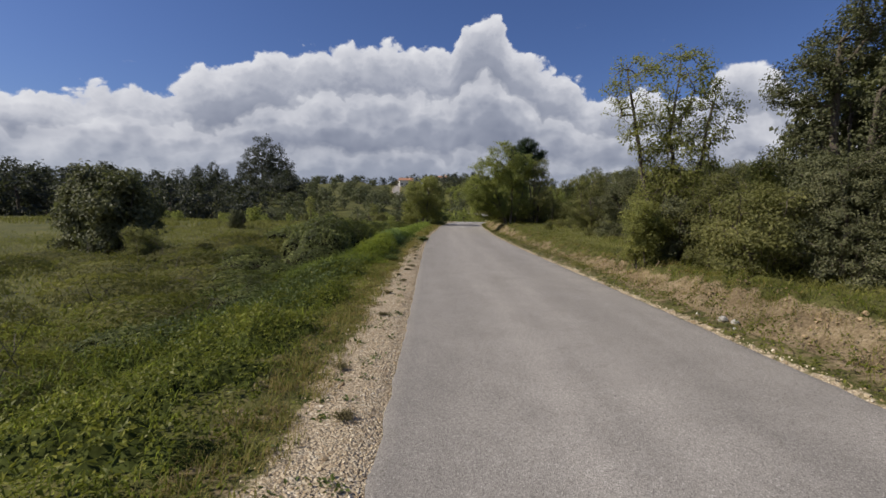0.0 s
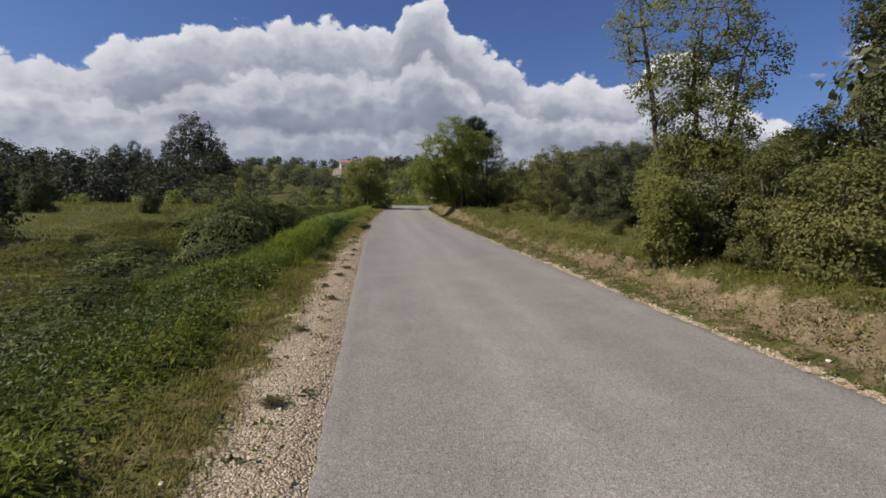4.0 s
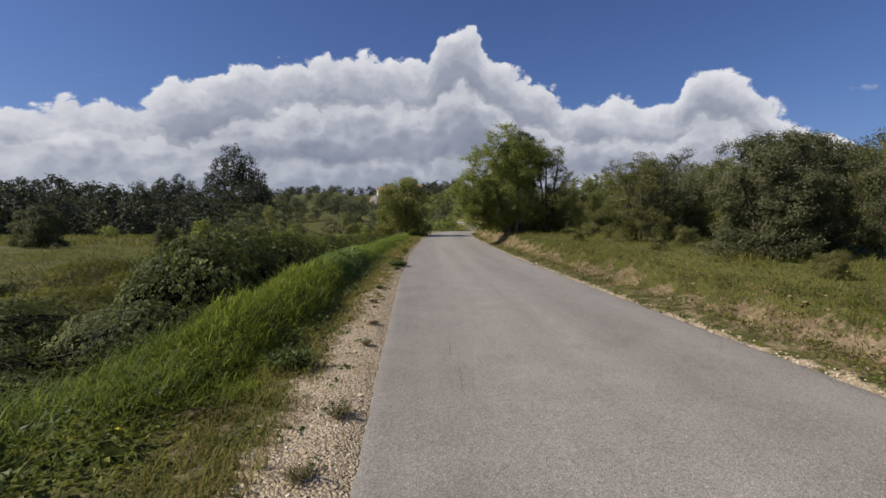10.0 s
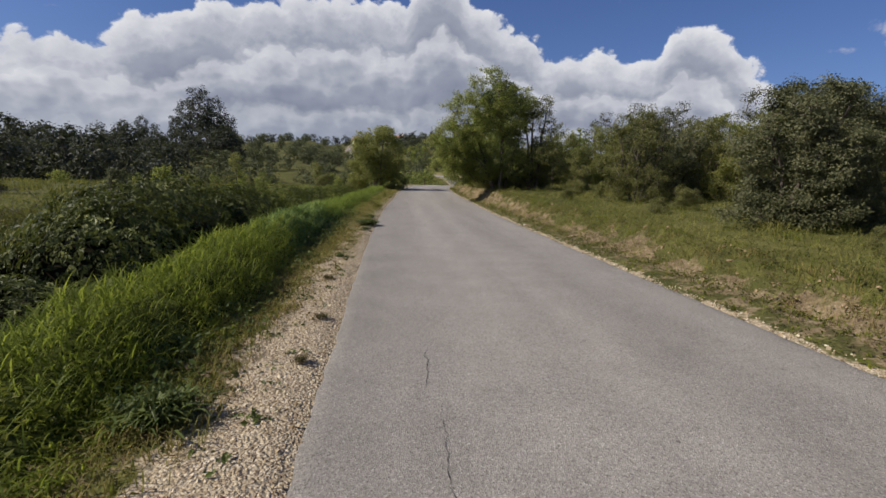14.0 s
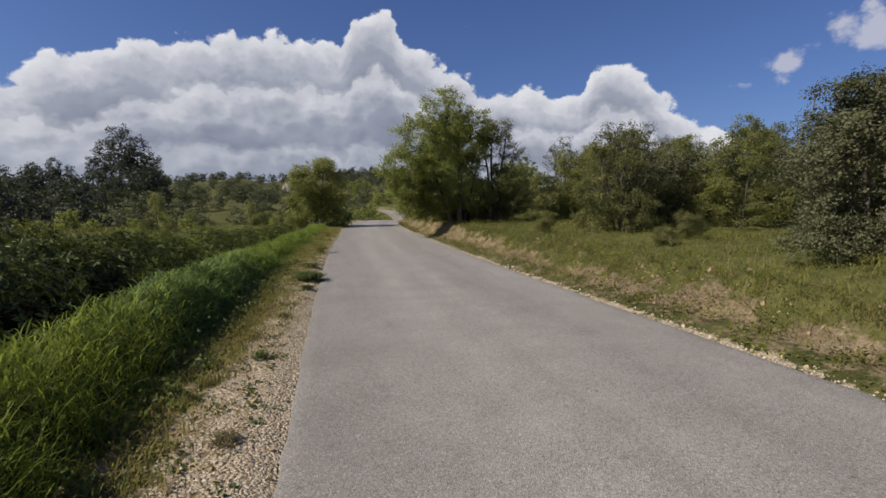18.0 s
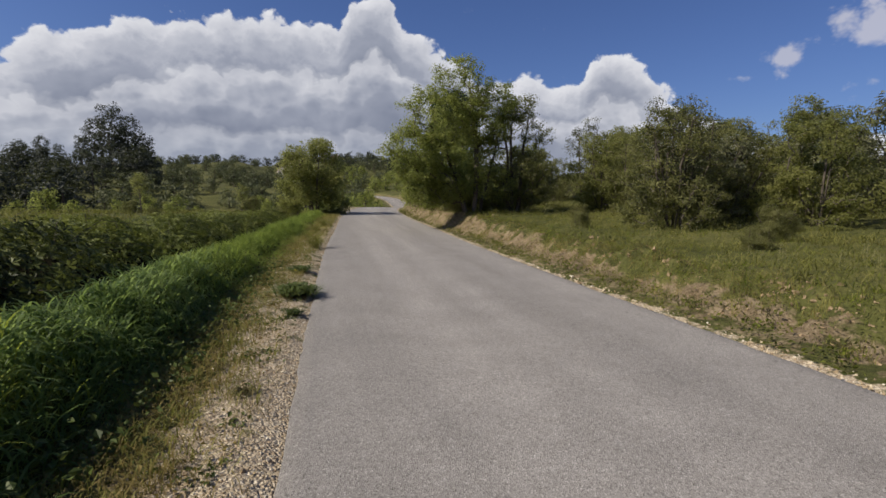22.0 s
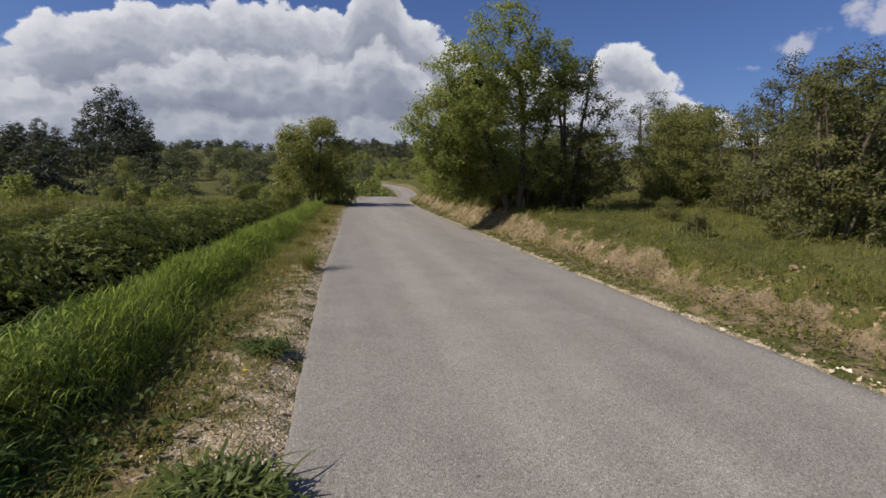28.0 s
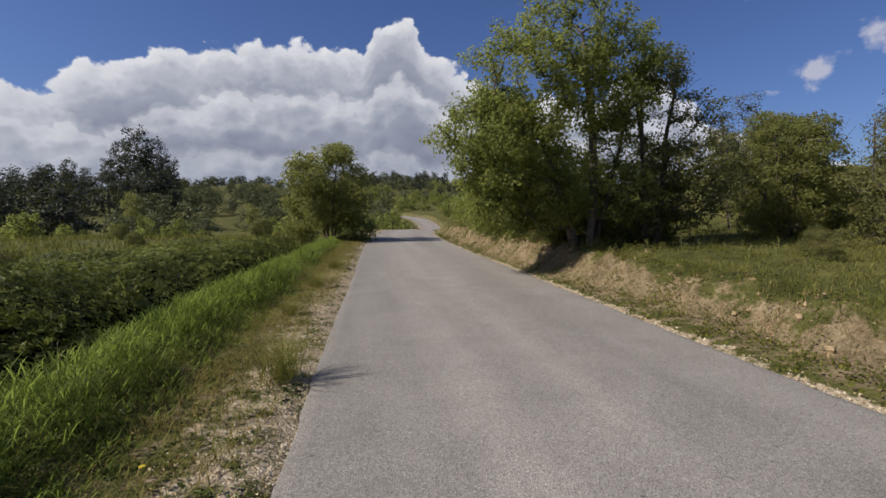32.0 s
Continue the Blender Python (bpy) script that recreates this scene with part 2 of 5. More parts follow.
def ground_build(n):
    pos = place_of(n)
    gravel = n.add("ShaderNodeAttribute", attribute_name="gravel").outputs["Fac"]
    earth = n.add("ShaderNodeAttribute", attribute_name="earth").outputs["Fac"]
    big = n.noise(pos, 0.22, 5.0, 0.6)
    mid = n.noise(pos, 2.6, 5.0, 0.6)
    fine = n.noise(pos, 28.0, 4.0, 0.65)
    turf = n.ramp(n.math("ADD", n.math("MULTIPLY", big, 0.5), n.math("MULTIPLY", mid, 0.5)),
                  [(0.3, (0.042, 0.045, 0.013)), (0.48, (0.08, 0.083, 0.022)), (0.62, (0.135, 0.126, 0.038)), (0.75, (0.18, 0.152, 0.062))])
    turf = n.mix(1.0, turf, n.ramp(fine, [(0.3, 0.55), (0.7, 1.35)]), "MULTIPLY")
    soil = n.ramp(n.math("ADD", n.math("MULTIPLY", fine, 0.55), n.math("MULTIPLY", mid, 0.45)),
                  [(0.28, (0.085, 0.06, 0.032)), (0.45, (0.19, 0.14, 0.08)), (0.58, (0.3, 0.232, 0.142)), (0.74, (0.44, 0.36, 0.24))])
    wob = n.add("ShaderNodeVectorMath", {0: n.noise(pos, 22.0, 2.0, out=1), 1: (0.035, 0.035, 0.035), 2: pos}, operation="MULTIPLY_ADD").outputs[0]
    cells = n.add("ShaderNodeTexVoronoi", {"Vector": wob, "Scale": 46.0}, feature="F1")
    cells2 = n.add("ShaderNodeTexVoronoi", {"Vector": pos, "Scale": 85.0}, feature="F1")
    stone = n.ramp(cells.outputs["Color"], [(0.0, (0.3, 0.22, 0.135)), (0.4, (0.44, 0.35, 0.235)), (0.85, (0.57, 0.48, 0.35)), (1.0, (0.68, 0.61, 0.49))])
    stone = n.mix(1.0, stone, n.ramp(cells.outputs["Distance"], [(0.0, 1.08), (0.5, 0.98), (0.85, 0.72)]), "MULTIPLY")
    stone = n.mix(1.0, stone, n.ramp(cells2.outputs["Color"], [(0.1, 0.7), (0.9, 1.25)]), "MULTIPLY")
    rag = n.math("MULTIPLY_ADD", n.noise(pos, 3.4, 5.0, 0.68), 1.5, -0.75)
    c = n.mix(n.ramp(n.math("ADD", earth, rag), [(0.4, 0.0), (0.6, 1.0)]), turf, soil)
    c = n.mix(n.ramp(n.math("ADD", gravel, rag), [(0.38, 0.0), (0.58, 1.0)]), c, stone)
    h = n.math("ADD", n.math("MULTIPLY", fine, 0.6), n.math("MULTIPLY", n.math("SUBTRACT", 1.0, cells.outputs["Distance"]), gravel))
    crumb = n.math("MULTIPLY", n.noise(pos, 8.0, 6.0, 0.7, dist=0.8), n.math("MULTIPLY", earth, 3.2))
    return principled(n, c, 0.92, n.math("ADD", h, crumb), 0.85, 0.03, 0.2)


def plain_build(colour, rough, vary=0.25, scale=6.0, spec=0.3):
    def build(n):
        f = n.noise(place_of(n), scale, 4.0)
        c = n.mix(1.0, colour, n.ramp(f, [(0.3, 1.0 - vary), (0.7, 1.0 + vary)]), "MULTIPLY")
        return principled(n, c, rough, f, 0.3, 0.01, spec)
    return build


def pebble_build(n):
    geo = n.add("ShaderNodeNewGeometry")
    c = n.ramp(geo.outputs["Random Per Island"], [(0.0, (0.26, 0.185, 0.105)), (0.35, (0.43, 0.335, 0.21)), (0.75, (0.57, 0.475, 0.33)), (1.0, (0.7, 0.63, 0.5))])
    c = n.mix(1.0, c, n.ramp(n.noise(geo.outputs["Position"], 60.0, 3.0), [(0.3, 0.75), (0.7, 1.2)]), "MULTIPLY")
    return principled(n, c, 0.85)


M_BARK = material("bark", bark_build)
M_ASPHALT = material("asphalt", asphalt_build)
M_GROUND = material("ground", ground_build)
M_PEBBLE = material("limestone", pebble_build)
M_CRACK = material("tar", plain_build((0.035, 0.033, 0.03), 0.9))
M_ROOF = material("roof_tiles", plain_build((0.36, 0.19, 0.12), 0.85, 0.3, 1.0))
M_WALL = material("render_wall", plain_build((0.74, 0.7, 0.62), 0.9, 0.12, 1.0))
M_GLASS = material("dark_glass", plain_build((0.03, 0.035, 0.04), 0.15, 0.1))
M_OAK = leaf_material("oak_leaf", (0.1, 0.12, 0.033), (0.24, 0.265, 0.075), (0.38, 0.39, 0.125), 1.3)
M_YELLOW = leaf_material("young_leaf", (0.1, 0.108, 0.034), (0.235, 0.24, 0.078), (0.36, 0.345, 0.125), 1.2)
M_THICKET = leaf_material("thicket_leaf", (0.07, 0.075, 0.028), (0.18, 0.18, 0.066), (0.32, 0.3, 0.125), 0.95, 0.6)
M_HOLM = leaf_material("holm_leaf", (0.042, 0.047, 0.023), (0.115, 0.12, 0.06), (0.245, 0.242, 0.135), 0.45, 0.55)
M_OLIVE = leaf_material("olive_leaf", (0.045, 0.053, 0.028), (0.105, 0.115, 0.058), (0.2, 0.205, 0.11), 0.35)
M_PINE = leaf_material("pine_needle", (0.012, 0.026, 0.012), (0.028, 0.05, 0.02), (0.055, 0.085, 0.03), 0.15)
M_EUCA = leaf_material("eucalypt_leaf", (0.024, 0.028, 0.024), (0.052, 0.058, 0.046), (0.095, 0.1, 0.078), 0.3)
M_BRAMBLE = leaf_material("bramble_leaf", (0.01, 0.015, 0.005), (0.07, 0.085, 0.02), (0.33, 0.345, 0.11), 0.4, 0.5)
M_BRAMBLE_GREEN = leaf_material("green_bramble_leaf", (0.02, 0.027, 0.008), (0.12, 0.14, 0.03), (0.33, 0.345, 0.1), 0.5, 0.5)
M_YELLOWED = leaf_material("sunlit_bramble_leaf", (0.032, 0.035, 0.01), (0.13, 0.128, 0.032), (0.29, 0.265, 0.08), 0.6, 0.55)
M_WEED = leaf_material("weed_leaf", (0.032, 0.041, 0.007), (0.12, 0.134, 0.02), (0.28, 0.275, 0.052), 0.6, 0.5)
M_GRASS = leaf_material("grass_blade", (0.058, 0.08, 0.011), (0.175, 0.215, 0.028), (0.33, 0.35, 0.056), 1.2, 0.5)
M_TALL = leaf_material("oat_blade", (0.042, 0.077, 0.021), (0.128, 0.195, 0.056), (0.3, 0.38, 0.14), 1.2, 0.45)
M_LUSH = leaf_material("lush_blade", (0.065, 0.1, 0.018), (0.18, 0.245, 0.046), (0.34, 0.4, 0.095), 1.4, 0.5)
M_RANK = leaf_material("rank_blade", (0.045, 0.068, 0.011), (0.125, 0.165, 0.024), (0.24, 0.28, 0.048), 0.9, 0.5)
M_WITHERED = leaf_material("withered_leaf", (0.05, 0.042, 0.02), (0.115, 0.095, 0.045), (0.2, 0.17, 0.085), 0.3, 0.7)
M_MIXED = leaf_material("meadow_blade", (0.075, 0.078, 0.018), (0.18, 0.178, 0.042), (0.34, 0.3, 0.1), 0.6, 0.6)
M_STRAW = leaf_material("dry_blade", (0.11, 0.083, 0.024), (0.22, 0.168, 0.055), (0.36, 0.285, 0.12), 0.4, 0.7)
M_SEED = leaf_material("seed_head", (0.2, 0.19, 0.1), (0.33, 0.31, 0.18), (0.5, 0.46, 0.3), 0.4, 0.7)
M_PLANT = leaf_material("thistle_leaf", (0.032, 0.047, 0.012), (0.075, 0.1, 0.025), (0.145, 0.175, 0.05), 0.3, 0.5)
# dark green-brown that carries the shade under grass and weeds
M_UNDERSHADE = material("undergrowth_shade", plain_build((0.05, 0.06, 0.018), 0.95, 0.5, 9.0, 0.0))
M_FLOWER = material("yellow_petal", plain_build((0.75, 0.6, 0.04), 0.6, 0.1))
# near-black: the shade deep inside the brambles is put into this colour
M_CORE = material("core_shade", plain_build((0.014, 0.013, 0.008), 0.95, 0.4, 12.0, 0.0))

# ---- the lie of the land ----
CENTRE = [(-400, 1.46), (-60, 1.46), (0, 1.46), (20, 1.44), (27, 1.6), (35, 2.0), (43, 2.36), (51, 2.88), (60, 3.7), (74, 6.2), (90, 10.5), (108, 15.0),
          (128, 17.6), (142, 17.0), (155, 13.5), (168, 9.0), (185, 3.0), (220, -8.0), (300, -24), (400, -30), (3500, -30)]
RISE = [(-400, -2.0), (-60, -0.3), (0, 0.0), (50, 0.0), (62, 0.02), (74, -0.05), (84, -0.7), (96, -2.0), (108, -2.7), (122, -2.7), (136, -1.2), (145, 0.3), (155, 0.95), (168, 1.35), (185, 1.3), (220, 2.5), (300, 12.0), (400, 22.0), (3500, 30.0)]
HALF = 2.25


def glide(table, v):
    """Smooth interpolation through a short table."""
    xs, ys = np.array(table, float).T
    v = np.asarray(v, float)
    m = np.gradient(ys, xs)
    i = np.clip(np.searchsorted(xs, v) - 1, 0, len(xs) - 2)
    h = xs[i + 1] - xs[i]
    t = np.clip((v - xs[i]) / h, 0, 1)
    return (ys[i] * (2 * t**3 - 3 * t**2 + 1) + ys[i + 1] * (3 * t**2 - 2 * t**3)
            + h * m[i] * (t**3 - 2 * t**2 + t) + h * m[i + 1] * (t**3 - t**2))


def step(a, b, v):
    t = np.clip((np.asarray(v, float) - a) / (b - a), 0, 1)
    return t * t * (3 - 2 * t)


_r = np.random.RandomState(5)
WAVES = [(_r.uniform(0, 6.28), _r.uniform(0, 6.28), _r.uniform(0, 6.28)) for _ in range(24)]


def bumps(x, y, size, octaves=3):
    """Cheap smooth noise about 0, within -1 and 1."""
    x, y = np.asarray(x, float), np.asarray(y, float)
    out, amp, tot = 0 * x, 1.0, 0.0
    for o in range(octaves):
        a, b, c = WAVES[o * 4], WAVES[o * 4 + 1], WAVES[o * 4 + 2]
        k = 6.28 / size
        for p, s in ((a, 1.0), (b, 1.37), (c, 0.73)):
            out = out + amp / 3 * np.sin(k * s * (x * math.cos(p[0]) + y * math.sin(p[0])) + p[1] + 1.7 * np.sin(k * 0.6 * s * (x * math.cos(p[2]) - y * math.sin(p[2])) + p[0]))
        tot += amp
        amp, size = amp * 0.55, size * 0.47
    return out / tot


SKYLINE = [(-180, 5), (-90, 8), (-45, 12), (-30, 14), (-20, 17), (-12, 20.5), (-5, 22), (3, 22), (10, 18), (20, 9), (45, 5), (90, 6), (180, 5)]


def hill(x, y):
    """The slopes round the valley."""
    d = np.hypot(x, y - 10)
    a = np.degrees(np.arctan2(x, y - 10))
    h = glide(SKYLINE, a) * step(95, 380, d) + 10 * step(500, 2500, d)
    h = h + 0.2 * step(4, 9, x) * step(62, 50, y) + 3.0 * step(9, 26, x) * step(24, 58, y) * step(105, 72, y) + 0.8 * step(12, 40, x) + 1.0 * step(40, 130, x)
    return h + 2.2 * bumps(x, y, 130) * step(80, 240, d)


def land(x, y):
    """Height of the ground."""
    x, y = np.asarray(x, float), np.asarray(y, float)
    u = x - glide(CENTRE, y)
    r = glide(RISE, y)
    left = -(u + HALF)             # metres out from the left edge
    right = u - HALF
    near = r + 0 * x
    z = near - 0.022
    # left: a gravel edge, a grass verge that swells a little and then falls to the field
    verge = 0.03 * step(0.0, 0.3, left) + 0.12 * step(0.9, 2.0, left) * step(6, 16, y) - (0.7 + 0.3 * step(7, 13, y)) * step(1.7, 4.2 - 1.2 * step(7, 13, y), left) + 0.12 * bumps(x, y, 7.0) * step(2.6, 5, left)
    # right: a weedy edge, a worn earth bank, rough grass that climbs gently
    tall = 0.36 + 0.1 * bumps(0 * x, y, 9.0) + 0.42 * step(22, 40, y)
    worn = right + 0.3 * step(27, 35, y) + 0.22 * bumps(x, y, 2.2) + 0.3 * bumps(0 * x, y, 5.0)
    bank = tall * step(0.75, 1.65, worn) + 0.05 * step(0.1, 0.5, right) + 0.02 * np.maximum(right - 2, 0) * step(2, 6, right) + (0.15 * bumps(x, y, 3.1) + 0.06 * bumps(x, y, 1.1)) * step(0.8, 2, right) + 0.22 * bumps(x, y, 0.8) * step(0.6, 0.9, right) * step(2.6, 1.9, right)
    z = np.where(left > 0, z + verge, z)
    z = np.where(right > 0, z + bank, z)
    z = np.where((left <= 0) & (right <= 0), near - 0.07, z)
    away = step(4, 30, np.abs(u))
    return z - r * away * step(150, 220, y) + hill(x, y) * away


def mesh_from(name, verts, faces, mat, smooth=False, attrs=None):
    """A mesh from arrays: verts (n, 3), faces a list of equal-length index arrays."""
    me = bpy.data.meshes.new(name)
    verts = np.asarray(verts, np.float32)
    groups = faces if isinstance(faces, list) else [faces]
    groups = [np.asarray(f, np.int32) for f in groups if len(f)]
    loops = np.concatenate([f.ravel() for f in groups])
    sizes = np.concatenate([np.full(len(f), f.shape[1], np.int32) for f in groups])
    me.vertices.add(len(verts))
    me.vertices.foreach_set("co", verts.ravel())
    me.loops.add(len(loops))
    me.loops.foreach_set("vertex_index", loops)
    me.polygons.add(len(sizes))
    me.polygons.foreach_set("loop_start", np.concatenate([[0], np.cumsum(sizes)[:-1]]).astype(np.int32))
    me.polygons.foreach_set("use_smooth", np.full(len(sizes), smooth))
    for key, values in (attrs or {}).items():
        a = me.attributes.new(key, "FLOAT", "POINT")
        a.data.foreach_set("value", np.asarray(values, np.float32))
    me.update(calc_edges=True)
    me.materials.append(mat)
    return me


def part(name, data, parent, label=""):
    """One mesh object under a thing or a part."""
    ob = new(name, data)
    ob.parent = parent
    return tagged(ob, label)


def sheet(us, ys):
    n, m = len(us), len(ys)
    i, j = np.meshgrid(np.arange(n - 1), np.arange(m - 1), indexing="ij")
    a = (i * m + j).ravel()
    return np.stack([a, a + m, a + m + 1, a + 1], 1)


rows_y = np.concatenate([np.linspace(-420, -30, 30), np.linspace(-28, -9, 36), np.arange(-8.6, 44, 0.19), np.arange(44.2, 62, 0.3), np.linspace(62.5, 130, 50), np.linspace(133, 420, 60), np.geomspace(430, 3200, 40)])
cols_u = np.concatenate([-np.geomspace(3000, 60, 34), np.linspace(-58, -14, 30), np.linspace(-13.4, -5.2, 24), np.arange(-5.0, -2.45, 0.12), [-2.37, -2.2, 0, 2.2, 2.37],
                         np.arange(2.44, 6.0, 0.11), np.linspace(6.1, 14, 28), np.linspace(14.6, 58, 34), np.geomspace(60, 3000, 34)])
gu, gy = np.meshgrid(cols_u, rows_y, indexing="ij")
gx = gu + glide(CENTRE, gy)
gz = land(gx, gy)
rough = 0.028 * bumps(gx, gy, 0.9) * (np.abs(gu) > 2.6) * (np.abs(gu) < 16)
left, right = -(gu + HALF), gu - HALF
edge = 0.12 * bumps(gx, gy, 3.0) + 0.08 * bumps(gx, gy, 0.8)
gravel = step(0.95, 0.5, left + edge) * (left > -0.2) * (0.86 - 0.34 * step(14, 22, gy)) + 0.62 * step(0.34, 0.06, right + edge) * (right > -0.2)
earth = 0.95 * step(62, 50, gy) * step(0.5, 0.8, right + edge + 0.3 * step(27, 35, gy)) * step(1.75, 1.3, right + 3.0 * edge) * np.clip(0.5 + 0.55 * bumps(gx, gy, 5.0) + 0.5 * bumps(gx + 4, gy, 1.5) + 0.35 * step(6, -2, gy) - 0.04 * step(26, 34, gy) - 0.3 * step(8, 12, gy) * step(26, 20, gy), 0, 1) + 0.42 * step(1.9, 1.2, left) * (left > 0) + 0.46 * step(0.0, 0.3, right) * step(1.4, 0.9, right)
ground = new("ground", mesh_from("ground", np.stack([gx, gy, gz + rough], -1).reshape(-1, 3), sheet(cols_u, rows_y), M_GROUND, True, {"gravel": gravel.ravel(), "earth": earth.ravel()}))
tagged(ground, "grassy ground with pale gravel edges and a worn earth bank", "ground", kind="structure")

# the road: one strip with ragged edges and a slight crown
road_y = np.concatenate([np.linspace(-420, -12, 60), np.arange(-11.6, 64, 0.2), np.linspace(64.5, 230, 150), np.linspace(232, 420, 40)])
across = np.array([0, 0.006, 0.03, 0.1, 0.25, 0.4, 0.5, 0.6, 0.75, 0.9, 0.97, 0.994, 1.0])
ra, ry = np.meshgrid(across, road_y, indexing="ij")
wob = (0.018 * bumps(0 * ry, ry, 1.1) + 0.03 * bumps(0 * ry + 9, ry, 0.45)) * step(0.12, 0.0, np.minimum(ra, 1 - ra)) * np.where(ra < 0.5, 1, -1.2)
ru = (ra * 2 - 1) * HALF + wob
rz = glide(RISE, ry) + 0.035 * (1 - (2 * ra - 1) ** 2) - 0.012 - 0.013 * ((ra == 0) | (ra == 1)) + 0.004 * bumps(ru * 1.0, ry, 2.5)
road = new("road", mesh_from("road", np.stack([ru + glide(CENTRE, ry), ry, rz], -1).reshape(-1, 3), sheet(across, road_y), M_ASPHALT, True, {"across": ra.ravel()}))
tagged(road, "narrow worn grey asphalt country road without markings", "road", kind="structure")
# ---- plants: builders ----
def facing(normal, spin):
    """Frames whose z is the normal, spun about it."""
    z = normal / np.linalg.norm(normal, axis=1, keepdims=True)
    ref = np.where(np.abs(z[:, 2:]) < 0.9, [[0, 0, 1.0]], [[1.0, 0, 0]])
    x = np.cross(ref, z)
    x /= np.linalg.norm(x, axis=1, keepdims=True)
    y = np.cross(z, x)
    c, s = np.cos(spin)[:, None], np.sin(spin)[:, None]
    return np.stack([x * c + y * s, y * c - x * s, z], -1)


# leaf outlines along +y, a little folded; faces of four corners
LEAF = (np.array([[0, 0, 0], [0.3, 0.45, 0.1], [0, 1, -0.08], [-0.3, 0.45, 0.1]]), np.array([[0, 1, 2, 3]]))
LANCE = (np.array([[0, 0, 0], [0.12, 0.4, 0.04], [0, 1, -0.05], [-0.12, 0.4, 0.04]]), np.array([[0, 1, 2, 3]]))
TRIPLE = (np.array([[0, 0, 0], [0.26, 0.75, 0.06], [0, 1.1, -0.08], [-0.26, 0.75, 0.06],
                    [0.6, 0.05, 0.08], [0.95, 0.42, -0.04], [0.45, 0.5, 0.06], [-0.6, 0.05, 0.08], [-0.95, 0.42, -0.04], [-0.45, 0.5, 0.06]]),
          np.array([[0, 1, 2, 3], [0, 4, 5, 6], [0, 9, 8, 7]]))


def scatter(template, places, frames, sizes):
    """One big mesh's arrays: the template at every place."""
    v, f = template
    n, k = len(places), len(v)
    out = np.einsum("nij,kj->nki", frames, v) * np.asarray(sizes).reshape(n, 1, -1) + places[:, None, :]
    faces = (f[None] + (np.arange(n) * k)[:, None, None]).reshape(-1, f.shape[1])
    return out.reshape(-1, 3), faces


def blade_arrays(rs, places, height, width, bend, curl=0.6):
    """Grass blades: tapered strips of three pieces that droop at the tip."""
    n = len(places)
    a = rs.uniform(0, 6.283, n)
    d = np.stack([np.cos(a), np.sin(a), 0 * a], -1)
    side = np.stack([-np.sin(a), np.cos(a), 0 * a], -1) * (np.asarray(width) / 2).reshape(-1, 1)
    h, b = np.broadcast_to(height, n).reshape(-1, 1), np.broadcast_to(bend, n).reshape(-1, 1)
    up = np.array([[0, 0, 1.0]])
    p0 = places
    p1 = places + up * h * 0.45 + d * b * h * 0.15
    p2 = places + up * h * (0.82 - 0.1 * b) + d * b * h * 0.5
    p3 = places + up * h * (1.0 - curl * b) + d * b * h * 1.05
    v = np.stack([p0 - side, p0 + side, p1 - side * 0.9, p1 + side * 0.9, p2 - side * 0.6, p2 + side * 0.6, p3], 1).reshape(-1, 3)
    k = (np.arange(n) * 7)[:, None]
    return v, [np.concatenate([k + [[0, 1, 3, 2]], k + [[2, 3, 5, 4]]]), k + [[4, 5, 6]]]


def arch_blades(rs, places, length, width, toward=None, droop=1.0):
    """Long soft grass leaves that rise, arch over and hang; toward: a side they lean to."""
    n = len(places)
    d = rs.normal(0, 1, (n, 2)) if toward is None else rs.normal(0, 0.8, (n, 2)) + toward
    d = np.concatenate([d / np.linalg.norm(d, axis=1, keepdims=True), np.zeros((n, 1))], 1)
    side = np.stack([-d[:, 1], d[:, 0], 0 * d[:, 0]], -1) * (np.asarray(width) / 2).reshape(-1, 1)
    length = np.broadcast_to(length, n).reshape(-1, 1)
    start, bow = rs.uniform(1.0, 1.45, (n, 1)), rs.uniform(1.2, 2.5, (n, 1)) * droop
    pts, q = [places], places
    for i in range(4):
        a = start - bow * (i + 0.5) / 4
        q = q + (d * np.cos(a) + [0, 0, 1.0] * np.sin(a)) * length / 4
        pts.append(q)
    w = (0.7, 1.0, 0.95, 0.65)
    v = []
    for i in range(4):
        v += [pts[i] - side * w[i], pts[i] + side * w[i]]
    v = np.stack(v + [pts[4]], 1).reshape(-1, 3)
    k = (np.arange(n) * 9)[:, None]
    return v, [np.concatenate([k + [[2 * i, 2 * i + 1, 2 * i + 3, 2 * i + 2]] for i in range(3)]), k + [[6, 7, 8]]]


def plain_blades(rs, places, height, width, bend, curl=0.6):
    """Grass blades of two pieces, for what stays farther off."""
    v, _ = blade_arrays(rs, places, height, width, bend, curl)
    v = v.reshape(-1, 7, 3)[:, [0, 1, 4, 5, 6]].reshape(-1, 3)
    k = (np.arange(len(places)) * 5)[:, None]
    return v, [k + [[0, 1, 3, 2]], k + [[2, 3, 4]]]


def tubes(p, q, rp, rq, sides):
    """Tapered tubes from p to q."""
    n = len(p)
    fr = facing(q - p + 1e-6, np.zeros(n))
    a = np.arange(sides) * 6.28319 / sides
    ring = np.cos(a)[None, :, None] * fr[:, None, :, 0] + np.sin(a)[None, :, None] * fr[:, None, :, 1]
    v = np.stack([p[:, None] + ring * rp[:, None, None], q[:, None] + ring * rq[:, None, None]], 1).reshape(-1, 3)
    i = np.arange(sides)
    f = np.stack([i, (i + 1) % sides, (i + 1) % sides + sides, i + sides], 1)
    return v, (f[None] + (np.arange(n) * 2 * sides)[:, None, None]).reshape(-1, 4)


